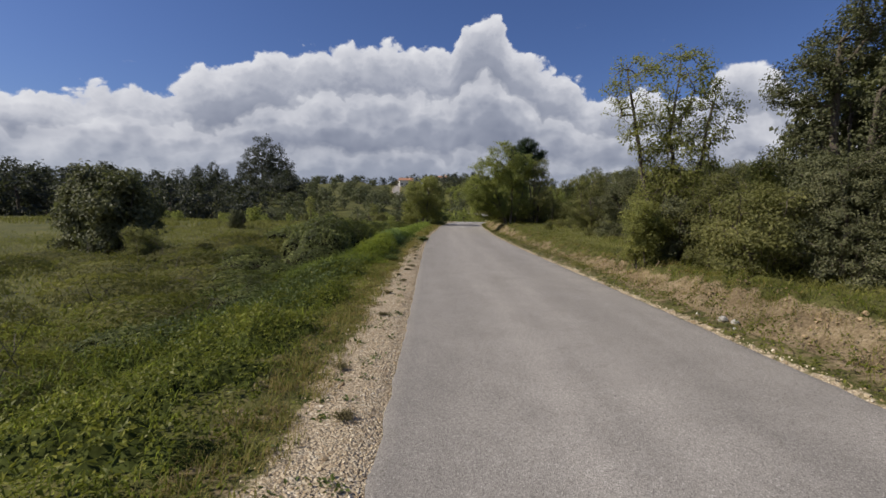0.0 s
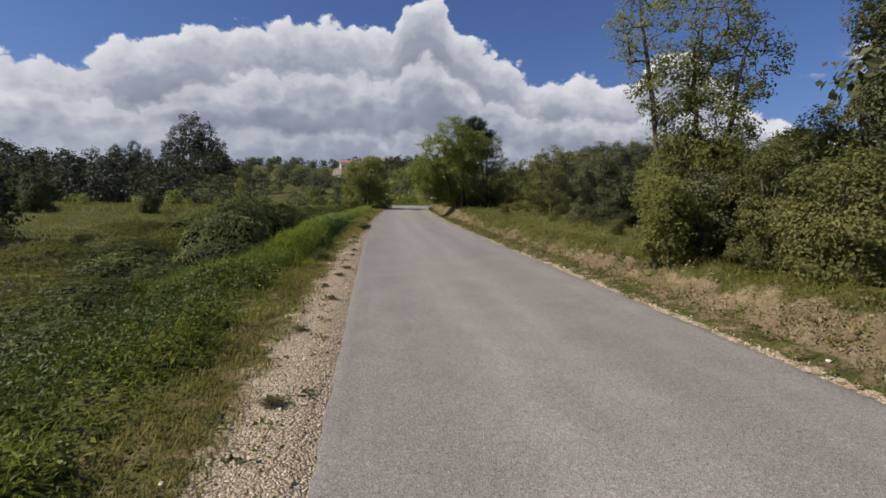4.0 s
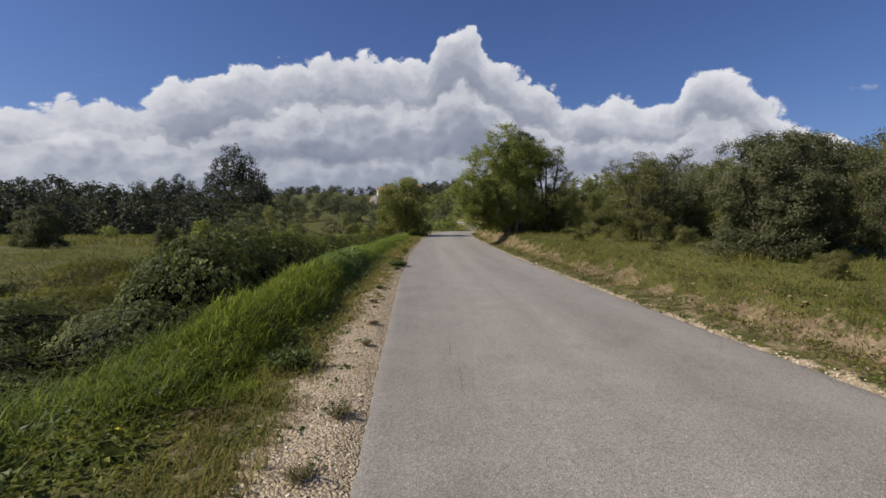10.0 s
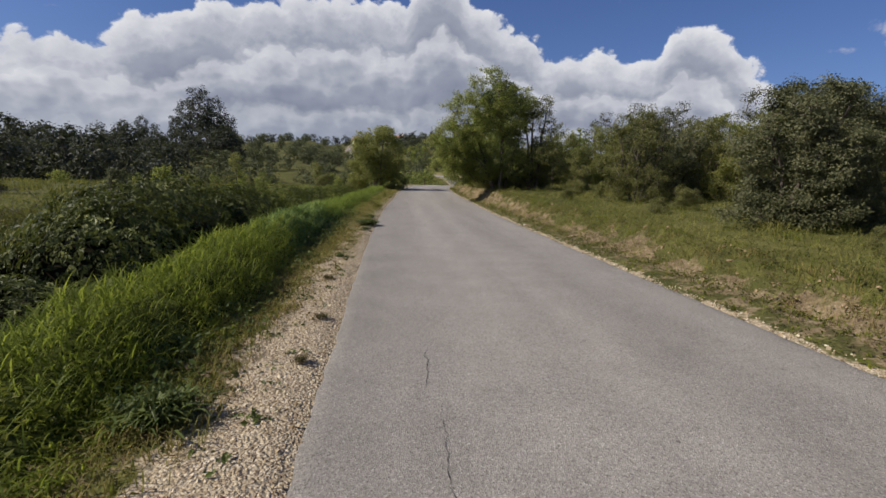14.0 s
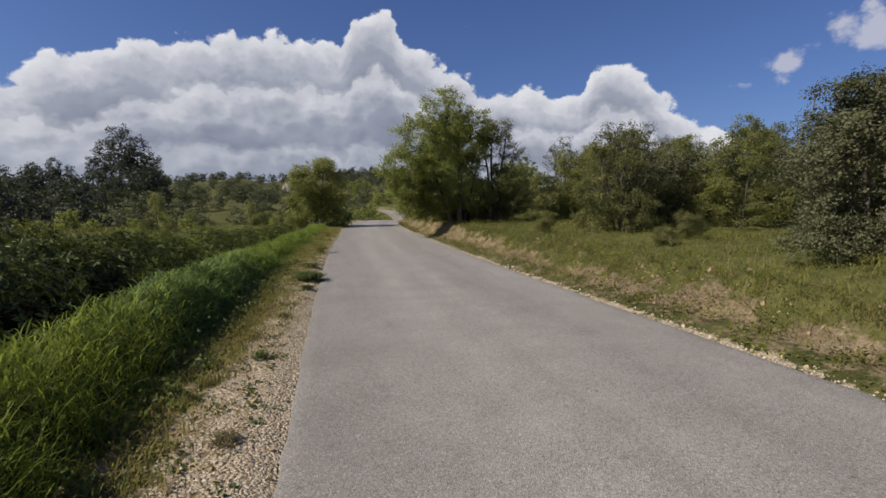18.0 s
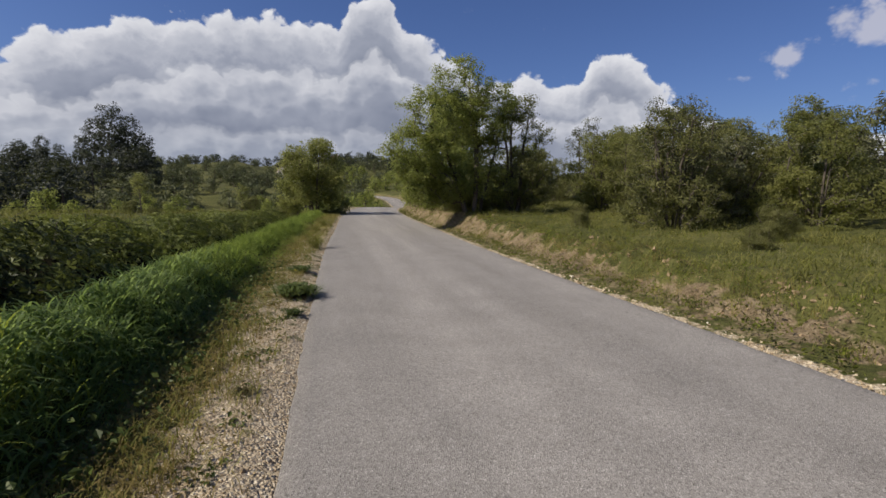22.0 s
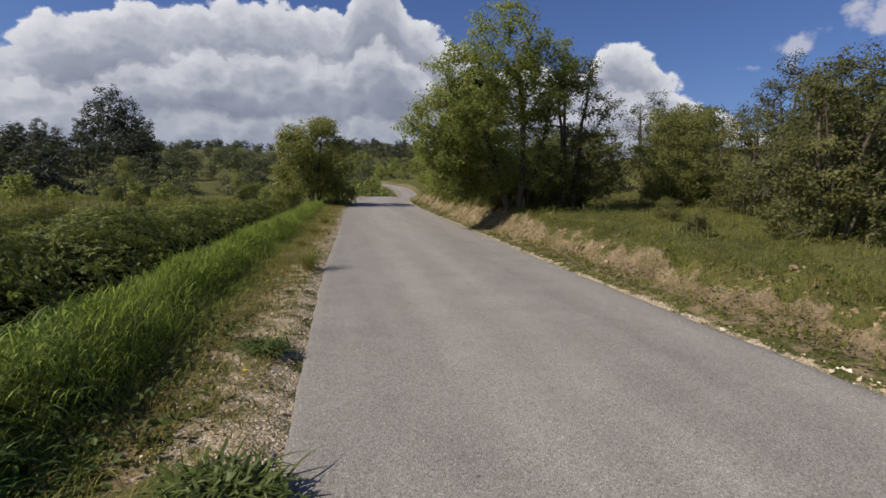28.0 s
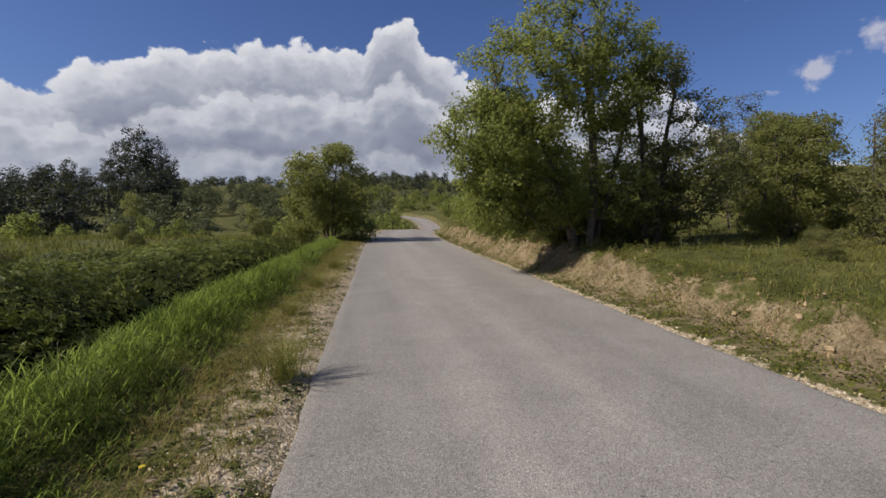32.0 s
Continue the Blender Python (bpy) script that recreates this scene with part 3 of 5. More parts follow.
def tree_data(seed, stems, blobs, tips, leaves, leaf, mats, spread=0.28, trunk_r=0.12, twig_r=0.006, template=LEAF, bare=0.0, thin=0.0):
    """Meshes of a tree: (wood, crown). stems: lists of points of each stem; blobs: (x, y, z, rx, ry, rz, share) of the crown;
    tips: how many twigs; leaves: leaves on each; leaf: their length; bare: the share of twigs without leaves; thin: wood thinner than this is left out."""
    rs = np.random.RandomState(seed)
    pos, par = [], []
    for stem in stems:
        last = -1
        stem = np.array(stem, float)
        for i in range(len(stem) - 1):
            k = max(2, int(np.linalg.norm(stem[i + 1] - stem[i]) / 0.35))
            for t in np.linspace(0, 1, k, endpoint=False) if i < len(stem) - 2 else np.linspace(0, 1, k):
                pos.append(stem[i] * (1 - t) + stem[i + 1] * t + rs.normal(0, 0.02, 3) * (t > 0))
                par.append(last)
                last = len(pos) - 1
    share = np.array([b[6] for b in blobs], float)
    which = rs.choice(len(blobs), tips, p=share / share.sum())
    b = np.array([bl[:6] for bl in blobs], float)[which]
    d = rs.normal(0, 1, (tips, 3))
    d /= np.linalg.norm(d, axis=1, keepdims=True)
    ends = b[:, :3] + d * b[:, 3:] * rs.uniform(0.35, 1.06, (tips, 1)) ** 0.55
    ends = ends[ends[:, 2] > 0.12]
    base = np.array(pos)
    order = np.argsort([np.min(np.linalg.norm(base - e, axis=1)) for e in ends])
    ends = ends[order]
    P, Q = np.empty((len(pos) + 4 * len(ends), 3)), list(par)
    P[: len(pos)] = pos
    n = len(pos)
    tip_nodes = []
    for e in ends:
        dd = e - P[:n]
        dist = np.linalg.norm(dd, axis=1) + 1.2 * np.maximum(0, P[:n, 2] - e[2])
        j = int(np.argmin(dist))
        s = P[j].copy()
        last = j
        length = np.linalg.norm(e - s)
        steps = 2 if length < 0.6 else 3
        for i in range(1, steps + 1):
            t = i / steps
            P[n] = s + (e - s) * t + rs.normal(0, 0.05, 3) * length * (t < 1) + np.array([0, 0, 0.12 * length * math.sin(3.14 * t)])
            Q.append(last)
            last = n
            n += 1
        tip_nodes.append(last)
    P = P[:n]
    load = np.zeros(n)
    load[tip_nodes] = 1
    for i in range(n - 1, -1, -1):
        if Q[i] >= 0:
            load[Q[i]] += load[i]
    load = np.maximum(load, 1)
    rad = np.minimum(twig_r * load**0.5, trunk_r)
    kid = np.array([i for i in range(n) if Q[i] >= 0])
    mum = np.array([Q[i] for i in kid])
    rp, rq = np.minimum(rad[mum], rad[kid] * 1.5 + 0.003), rad[kid]
    vs, fs, k = [], [], 0
    for lo, hi, sides in ((0.03, 9, 7), (0.0, 0.03, 3)):
        m = (rp >= max(lo, thin)) & (rp < hi)
        if m.any():
            v, f = tubes(P[mum[m]], P[kid[m]], rp[m], rq[m], sides)
            vs.append(v)
            fs.append(f + k)
            k += len(v)
    wood = mesh_from("wood", np.concatenate(vs), np.concatenate(fs), mats[0], True)
    tip_nodes = np.array(tip_nodes)
    tip_nodes = tip_nodes[rs.uniform(0, 1, len(tip_nodes)) >= bare]
    count = len(tip_nodes) * leaves
    at = np.repeat(tip_nodes, leaves)
    t = rs.uniform(0, 1.0, count)[:, None]
    centre = P[at] * t + P[np.array(Q)[at]] * (1 - t)
    off = rs.normal(0, 1, (count, 3))
    off *= (rs.uniform(0, 1, (count, 1)) ** 0.45) * 1.7 / np.linalg.norm(off, axis=1, keepdims=True)
    where = centre + off * spread * [1, 1, 0.7]
    middle = np.average(P[tip_nodes], axis=0)
    out = where - middle
    normal = out / (np.linalg.norm(out, axis=1, keepdims=True) + 1e-6) * 0.45 + off * 0.3 + rs.normal(0, 0.4, (count, 3)) + [0, 0, 0.4]
    v, f = scatter(template, where, facing(normal, rs.uniform(0, 6.28, count)), leaf * rs.uniform(0.6, 1.25, (count, 1)))
    v[:, 2] = np.maximum(v[:, 2], 0.02)
    return wood, mesh_from("leaves", v, f, mats[1])


def plant_tree(name, data, x, y, size=1.0, turn=0.0, label="", category="tree", group="", sink=0.05, squash=1.0):
    root = new(name)
    root.matrix_basis = pose(x, y, float(land(x, y)) - sink, 0, 0, turn) @ Matrix.Diagonal((size, size, size * squash, 1))
    root.empty_display_size = 0.3
    part("trunk", data[0], root)
    part("crown", data[1], root)
    return tagged(root, label, category, group)


def crown_blobs(seed, height, width, low=0.15, count=9, lumpy=0.55):
    """A loose heap of rounded masses for a crown of that height and width."""
    rs = np.random.RandomState(seed)
    out = [(0, 0, height * (0.5 + low / 2), width * 0.36, width * 0.36, height * (0.5 - low / 2) * 0.92, 2.0)]
    for i in range(count):
        a = i * 2.4 + rs.uniform(-0.5, 0.5)
        t = (i + 0.5) / count
        z = height * (low + (0.94 - low) * t)
        r = width * 0.5 * math.sqrt(max(0.08, 1 - (2 * t - 0.85) ** 2 / 1.6)) * rs.uniform(0.45, 0.75)
        s = width * rs.uniform(0.16, 0.27) * (0.7 + lumpy * (1 - t) * 0.6)
        out.append((r * math.cos(a), r * math.sin(a), min(z, height - s * 0.7), s, s, s * rs.uniform(0.7, 0.95), s * s * 6 / width))
    return out


def stem_lines(seed, height, count=1, lean=0.1, base=0.15):
    rs = np.random.RandomState(seed + 70)
    lines = []
    for i in range(count):
        a = i * 6.283 / max(count, 1) + rs.uniform(0, 1)
        x, y = (math.cos(a), math.sin(a)) if count > 1 else (rs.uniform(-1, 1), rs.uniform(-1, 1))
        top = height * rs.uniform(0.62, 0.85)
        pts = [(x * base * (count > 1), y * base * (count > 1), -0.1)]
        for t in (0.3, 0.6, 1.0):
            pts.append((pts[0][0] + x * lean * top * t * rs.uniform(0.6, 1.4), pts[0][1] + y * lean * top * t * rs.uniform(0.6, 1.4), top * t))
        lines.append(pts)
    return lines


def shrub(seed, height, width, tips, leaves, leaf, leaf_mat, low=0.03, stems=4, lean=0.35, bare=0.0, spread=0.22, trunk_r=0.06, template=LEAF, count=9, thin=0.0):
    return tree_data(seed, stem_lines(seed, height, stems, lean * width / height), crown_blobs(seed, height, width, low, count), tips, leaves, leaf,
                     (M_BARK, leaf_mat), spread, trunk_r, 0.005, template, bare=bare, thin=thin)
# ---- trees and shrubs along the road ----
oak_main = tree_data(11, [[(0, 0, -0.1), (0.1, 0.1, 1.6), (0.05, 0.2, 3.4), (-0.3, 0.2, 5.6)], [(-0.25, 0.3, -0.1), (-0.9, 0.2, 1.7), (-1.5, 0.3, 3.4)], [(0.3, 0.4, -0.1), (0.8, 0.5, 1.8), (1.2, 0.5, 3.6)]],
                     [(-0.8, -0.1, 5.4, 1.5, 1.5, 1.5, 3), (-2.0, -0.3, 4.2, 1.6, 1.5, 1.4, 3.2), (-2.9, -0.1, 2.9, 1.5, 1.5, 1.0, 2.6), (0.4, -0.1, 4.3, 1.3, 1.4, 1.4, 2), (0.0, 0.3, 3.0, 1.6, 1.2, 1.1, 1.2),
                      (-2.5, 0.1, 1.9, 1.3, 1.3, 0.9, 3.0), (0.7, 0.1, 1.5, 1.2, 1.2, 0.9, 1.8), (-1.1, 0.3, 1.3, 1.3, 1.0, 0.9, 2.4), (-2.2, 0.2, 0.9, 1.2, 1.0, 0.6, 1.6), (0.9, 0.2, 5.0, 1.0, 1.1, 1.1, 1.5)],
                     1500, 34, 0.1, (M_BARK, M_OAK), 0.16, 0.12, 0.005, bare=0.05)
oak_b = shrub(2, 5.0, 4.0, 980, 26, 0.08, M_THICKET, low=0.02, stems=3, lean=0.14, bare=0.22, spread=0.13, count=11, trunk_r=0.09)
oak_a = shrub(1, 6.4, 5.4, 700, 32, 0.15, M_OAK, low=0.04, stems=4, lean=0.16, trunk_r=0.13, spread=0.28, count=12)
round_a = shrub(3, 5.2, 5.2, 760, 30, 0.14, M_YELLOW, low=0.1, stems=5, lean=0.22, trunk_r=0.09, spread=0.2, count=12)
holm_a = shrub(4, 3.45, 3.0, 900, 58, 0.058, M_HOLM, low=0.0, stems=5, lean=0.3, trunk_r=0.07, spread=0.12, count=17)
holm_far = shrub(24, 3.45, 3.3, 240, 34, 0.19, M_HOLM, low=0.01, stems=4, lean=0.3, trunk_r=0.07, spread=0.26, count=10, thin=0.012)
holm_tall = shrub(5, 6.2, 3.8, 1250, 54, 0.072, M_HOLM, low=0.0, stems=3, lean=0.12, trunk_r=0.13, spread=0.15, count=13)
bare_a = tree_data(6, [[(0, 0, -0.1), (0.1, 0, 1.4), (-0.1, 0.1, 2.8), (0.1, 0.1, 4.6)], [(-0.12, 0.1, -0.1), (-0.5, 0.2, 1.5), (-0.8, 0.2, 2.9), (-1.1, 0.2, 4.3)], [(0.1, 0, 1.2), (0.7, 0.1, 2.4), (0.9, 0.2, 3.6)]],
                   [(0.0, 0.1, 4.0, 0.9, 0.9, 0.9, 2), (-0.9, 0.1, 3.7, 0.8, 0.7, 0.9, 1.4), (0.75, 0.1, 3.3, 0.7, 0.8, 0.8, 1.5), (-0.5, 0.1, 2.8, 0.7, 0.6, 0.5, 1.6), (0.1, 0, 2.2, 0.9, 0.9, 0.9, 3.6), (0.0, 0, 1.2, 1.0, 0.9, 0.9, 4.0), (0.3, 0, 0.6, 0.9, 0.8, 0.5, 2.2)],
                   1150, 22, 0.066, (M_BARK, M_YELLOW), 0.1, 0.04, 0.0035, bare=0.2)
sapling = shrub(9, 1.9, 1.2, 170, 40, 0.075, M_YELLOW, low=0.05, stems=3, lean=0.2, spread=0.14, trunk_r=0.025)
thicket = shrub(7, 4.0, 3.6, 620, 30, 0.082, M_THICKET, low=0.0, stems=6, lean=0.35, trunk_r=0.036, spread=0.13, bare=0.12, count=11)
thicket_b = shrub(17, 3.6, 4.2, 500, 28, 0.1, M_THICKET, low=0.0, stems=6, lean=0.35, trunk_r=0.036, spread=0.15, bare=0.08, count=11)
wispy = shrub(18, 4.6, 2.6, 460, 16, 0.075, M_OLIVE, low=0.15, stems=4, lean=0.18, trunk_r=0.03, spread=0.12, bare=0.3, count=10)
thicket_far = shrub(27, 4.0, 4.0, 460, 26, 0.115, M_THICKET, low=0.0, stems=6, lean=0.35, trunk_r=0.036, spread=0.19, bare=0.12, count=11)
thicket_dark = shrub(28, 3.4, 3.8, 460, 28, 0.105, M_HOLM, low=0.0, stems=6, lean=0.35, trunk_r=0.036, spread=0.18, bare=0.05, count=11)
thicket_light = shrub(37, 4.0, 3.7, 520, 30, 0.1, M_YELLOW, low=0.0, stems=6, lean=0.35, trunk_r=0.036, spread=0.15, bare=0.08, count=12)
bush_g = shrub(8, 2.2, 2.6, 340, 46, 0.078, M_THICKET, low=0.0, stems=6, lean=0.4, trunk_r=0.04, spread=0.17)
slim = shrub(19, 3.6, 1.7, 150, 16, 0.1, M_YELLOW, low=0.4, stems=1, lean=0.12, trunk_r=0.05, spread=0.2, bare=0.2, count=7)
pine = tree_data(21, [[(0, 0, -0.1), (0.1, 0, 4), (0, 0.1, 8), (0, 0, 10.6)]],
                 [(0, 0, 10.0, 1.5, 1.5, 0.9, 2), (-1.2, 0, 9.0, 1.5, 1.4, 0.8, 2), (1.3, 0.3, 8.8, 1.6, 1.4, 0.8, 2), (0.2, 0.5, 8.0, 2.4, 2.2, 0.8, 2), (-0.8, 0, 6.6, 2.0, 1.8, 0.8, 1.3), (1.2, 0, 6.2, 1.7, 1.7, 0.7, 1)],
                 420, 40, 0.3, (M_BARK, M_PINE), 0.3, 0.2, 0.012, template=LANCE)

SHRUBS = "thicket along the roadside"
PLANTED = [
    ("oak_tree", oak_main, 5.95, 34.6, 1.0, 0, "leafy green oak with dark trunk on the earth bank", "tree", ""),
    ("oak_tree", oak_b, 8.0, 35.2, 1.12, 80, "half-leafed pale oak beside the larger oak", "tree", ""),
    ("oak_tree", oak_a, 6.6, 41.5, 0.85, 140, "green oak above the earth bank", "tree", "oaks on the bank"),
    ("oak_tree", oak_a, 8.2, 50.0, 0.9, 250, "green oak above the earth bank", "tree", "oaks on the bank"),
    ("shrub", bush_g, 6.9, 35.6, 0.8, 10, "dense green undergrowth below the oaks", "shrub", "bushes on the bank"),
    ("shrub", thicket, 8.6, 36.6, 0.55, 70, "dense green undergrowth below the oaks", "shrub", "bushes on the bank"),
    ("shrub", bush_g, 5.9, 36.4, 0.75, 170, "dense green undergrowth below the oaks", "shrub", "bushes on the bank"),
    ("slim_tree", slim, 10.4, 38.6, 1.0, 30, "slim pale sapling tree beside the oaks", "tree", ""),
    ("round_tree", round_a, -1.5, 52.0, 1.16, 0, "round yellow-green tree on the grass verge", "tree", ""),
    ("shrub", bush_g, -3.6, 56.0, 1.0, 0, "low green shrub beside a round tree", "shrub", ""),
    ("holm_oak", holm_tall, 8.35, 3.9, 0.98, 30, "tall dark holm oak on the roadside bank", "tree", "holm oaks"),
    ("holm_oak", holm_tall, 9.6, 1.4, 1.05, 130, "tall dark holm oak on the roadside bank", "tree", "holm oaks"),
    ("holm_oak", holm_a, 7.5, 2.8, 0.75, 200, "low dark holm oak at the foot of a taller one", "tree", "holm oaks"),
    ("holm_oak", holm_a, 8.6, -2.0, 1.1, 60, "dark bushy holm oak on the roadside bank", "tree", "holm oaks"),
    ("holm_oak", holm_far, 11.8, 6.2, 1.7, 60, "tall dark holm oak behind the roadside shrubs", "tree", "holm oaks"),
    ("holm_oak", holm_far, 13.2, 2.2, 1.8, 160, "tall dark holm oak behind the roadside shrubs", "tree", "holm oaks"),
    ("young_oak", bare_a, 6.1, 7.1, 1.22, 0, "slender young oak with few spring leaves", "tree", ""),
    ("shrub", thicket_dark, 6.1, 6.5, 0.55, 60, "dark low shrub behind a slender oak", "shrub", SHRUBS),
    ("shrub", thicket_far, 8.3, 10.8, 0.62, 140, "dense yellow-green roadside shrub", "shrub", SHRUBS),
    ("sapling", sapling, 5.0, 6.2, 1.0, 0, "small yellow-green oak sapling on the bank", "shrub", ""),
    ("shrub", thicket, 6.5, 5.6, 0.62, 60, "dense yellow-green roadside shrub", "shrub", SHRUBS),
    ("shrub", bush_g, 6.3, 3.5, 0.9, 60, "dense green roadside shrub", "shrub", SHRUBS),
    ("shrub", thicket_light, 8.8, 7.4, 0.8, 160, "dense pale yellow-green roadside shrub", "shrub", SHRUBS),
    ("shrub", thicket, 6.4, 7.4, 0.72, 250, "dense yellow-green roadside shrub", "shrub", SHRUBS),
    ("shrub", thicket_dark, 7.4, 8.9, 0.8, 20, "dense dark roadside shrub", "shrub", SHRUBS),
    ("shrub", thicket_light, 12.9, 35.6, 1.0, 40, "pale green thicket beyond the oaks", "shrub", SHRUBS),
    ("shrub", thicket_b, 14.9, 37.4, 1.1, 90, "dense green thicket beyond the oaks", "shrub", SHRUBS),
    ("shrub", wispy, 13.6, 38.4, 1.1, 90, "wispy grey-green bush with thin bare twigs", "shrub", SHRUBS),
    ("shrub", thicket_light, 17.4, 40.0, 1.15, 10, "pale green thicket beyond the oaks", "shrub", SHRUBS),
    ("shrub", thicket_b, 19.6, 43.0, 1.2, 310, "dense green thicket beyond the oaks", "shrub", SHRUBS),
    ("shrub", thicket, 12.7, 31.8, 0.9, 170, "pale green thicket behind rough grass", "shrub", SHRUBS),
    ("shrub", bush_g, 6.0, 38.4, 0.9, 10, "green bush above the earth bank", "shrub", "bushes on the bank"),
    ("shrub", bush_g, 6.4, 44.5, 1.1, 90, "green bush above the earth bank", "shrub", "bushes on the bank"),
    ("shrub", thicket_far, 7.1, 47.0, 0.8, 190, "green bush above the earth bank", "shrub", "bushes on the bank"),
    ("shrub", thicket_far, 9.0, 55.0, 0.95, 270, "green bush above the earth bank", "shrub", "bushes on the bank"),
    ("shrub", thicket_b, 10.5, 9.6, 0.85, 60, "dense green roadside shrub", "shrub", SHRUBS),
    ("holm_oak", holm_a, 8.7, 16.6, 1.0, 10, "dark bushy holm oak in rough grass", "tree", "holm oaks"),
    ("holm_oak", holm_a, 10.9, 18.0, 1.08, 100, "dark bushy holm oak in rough grass", "tree", "holm oaks"),
    ("holm_oak", holm_a, 12.2, 15.4, 1.0, 220, "dark bushy holm oak in rough grass", "tree", "holm oaks"),
    ("shrub", thicket_dark, 12.6, 20.0, 0.9, 20, "dense green thicket behind rough grass", "shrub", SHRUBS),
    ("shrub", thicket, 10.2, 26.8, 1.0, 10, "pale green thicket standing out into rough grass", "shrub", SHRUBS),
    ("shrub", wispy, 11.6, 29.2, 1.0, 10, "wispy grey-green bush with thin bare twigs", "shrub", SHRUBS),
    ("shrub", thicket_dark, 12.8, 28.6, 0.95, 130, "dense green thicket behind rough grass", "shrub", SHRUBS),
    ("shrub", thicket_light, 15.0, 26.0, 0.95, 230, "pale green thicket behind rough grass", "shrub", SHRUBS),
    ("shrub", thicket_b, 15.8, 31.5, 1.05, 70, "dense green thicket behind rough grass", "shrub", SHRUBS),
    ("shrub", wispy, 16.2, 34.5, 1.15, 190, "wispy grey-green bush with thin bare twigs", "shrub", SHRUBS),
    ("shrub", thicket_dark, 18.5, 29.0, 1.05, 300, "dense green thicket behind rough grass", "shrub", SHRUBS),
    ("shrub", thicket_light, 19.8, 35.0, 1.1, 300, "pale green thicket behind rough grass", "shrub", SHRUBS),
    ("shrub", thicket_b, 23.5, 33.0, 1.2, 20, "dense green thicket behind rough grass", "shrub", SHRUBS),
    ("shrub", thicket_far, 17.0, 21.5, 1.05, 100, "pale green thicket behind rough grass", "shrub", SHRUBS),
    ("shrub", thicket_b, 21.0, 24.0, 1.15, 160, "dense green thicket behind rough grass", "shrub", SHRUBS),
    ("shrub", thicket_dark, 16.5, 13.0, 1.0, 210, "dense green thicket behind rough grass", "shrub", SHRUBS),
    ("shrub", bush_g, 11.5, 41.0, 1.0, 80, "low green bush beyond the oaks", "shrub", ""),
    ("shrub", thicket_b, 15.5, 46.0, 0.85, 80, "green thicket beyond the oaks", "shrub", SHRUBS),
    ("shrub", thicket_far, 21.5, 48.0, 1.1, 180, "pale green thicket beyond the oaks", "shrub", SHRUBS),
    ("shrub", thicket_b, 13.5, 60.0, 1.2, 40, "green thicket beyond the oaks", "shrub", SHRUBS),
    ("shrub", thicket_far, 20.0, 64.0, 1.3, 140, "pale green thicket beyond the oaks", "shrub", SHRUBS),
    ("shrub", wispy, 11.0, 27.6, 0.95, 60, "wispy grey-green bush with thin bare twigs", "shrub", SHRUBS),
    ("shrub", thicket_b, 14.6, 29.0, 1.0, 250, "dense green thicket behind rough grass", "shrub", SHRUBS),
    ("shrub", thicket_light, 20.2, 31.5, 1.2, 130, "pale green thicket behind rough grass", "shrub", SHRUBS),
    ("shrub", thicket_dark, 22.6, 28.8, 1.35, 30, "dense dark thicket behind rough grass", "shrub", SHRUBS),
    ("shrub", wispy, 14.2, 30.6, 1.0, 310, "wispy grey-green bush with thin bare twigs", "shrub", SHRUBS),
    ("shrub", bush_g, 8.6, 22.0, 0.3, 40, "low scrubby bush in rough grass", "shrub", "low scrub"),
    ("shrub", bush_g, 10.4, 23.2, 0.42, 140, "low scrubby bush in rough grass", "shrub", "low scrub"),
    ("shrub", bush_g, 7.6, 28.0, 0.26, 240, "low scrubby bush in rough grass", "shrub", "low scrub"),
    ("shrub", bush_g, 9.2, 31.0, 0.34, 80, "low scrubby bush in rough grass", "shrub", "low scrub"),
    ("shrub", bush_g, 10.8, 13.4, 0.4, 200, "low scrubby bush in rough grass", "shrub", "low scrub"),
    ("shrub", bush_g, 7.4, 13.0, 0.28, 300, "low scrubby bush in rough grass", "shrub", "low scrub"),
    ("shrub", bush_g, 11.2, 45.5, 0.8, 20, "yellow-green scrub on the grassy slope", "shrub", "low scrub"),
    ("shrub", bush_g, 13.4, 50.0, 0.9, 120, "yellow-green scrub on the grassy slope", "shrub", "low scrub"),
    ("shrub", bush_g, 16.4, 53.0, 1.0, 220, "yellow-green scrub on the grassy slope", "shrub", "low scrub"),
    ("shrub", bush_g, 10.0, 41.6, 0.5, 320, "yellow-green scrub on the grassy slope", "shrub", "low scrub"),
    ("pine_tree", pine, 11.9, 61.5, 1.0, 0, "dark green pine rising behind the oaks", "tree", ""),
    ("dark_tree", holm_far, -17.0, 18.8, 1.25, 20, "dark grey-green bushy tree in the meadow", "tree", "meadow trees"),
    ("dark_tree", holm_far, -15.6, 18.0, 1.15, 120, "dark grey-green bushy tree in the meadow", "tree", "meadow trees"),
    ("dark_tree", holm_far, -18.2, 19.6, 1.15, 220, "dark grey-green bushy tree in the meadow", "tree", "meadow trees"),
    ("shrub", bush_g, -13.0, 15.0, 0.7, 220, "yellow-green low bush beside dark trees", "shrub", ""),
    ("dark_tree", holm_far, -22.5, 49.0, 0.62, 20, "low rounded dark bush in the meadow", "shrub", "meadow trees"),
    ("dark_tree", holm_far, -30.5, 46.0, 1.0, 50, "dark grey-green bushy tree in the meadow", "tree", "meadow trees"),
    ("dark_tree", holm_far, -34.0, 49.0, 0.9, 50, "dark grey-green bushy tree in the meadow", "tree", "meadow trees"),
    ("small_tree", slim, -20.0, 72.0, 1.25, 0, "small pale green tree in the meadow", "tree", ""),
    ("shrub", bush_g, -20.6, 70.5, 0.7, 0, "low green bush below a small tree", "shrub", ""),
    ("small_tree", slim, -10.8, 78.0, 1.1, 90, "small pale green tree in the meadow", "tree", ""),
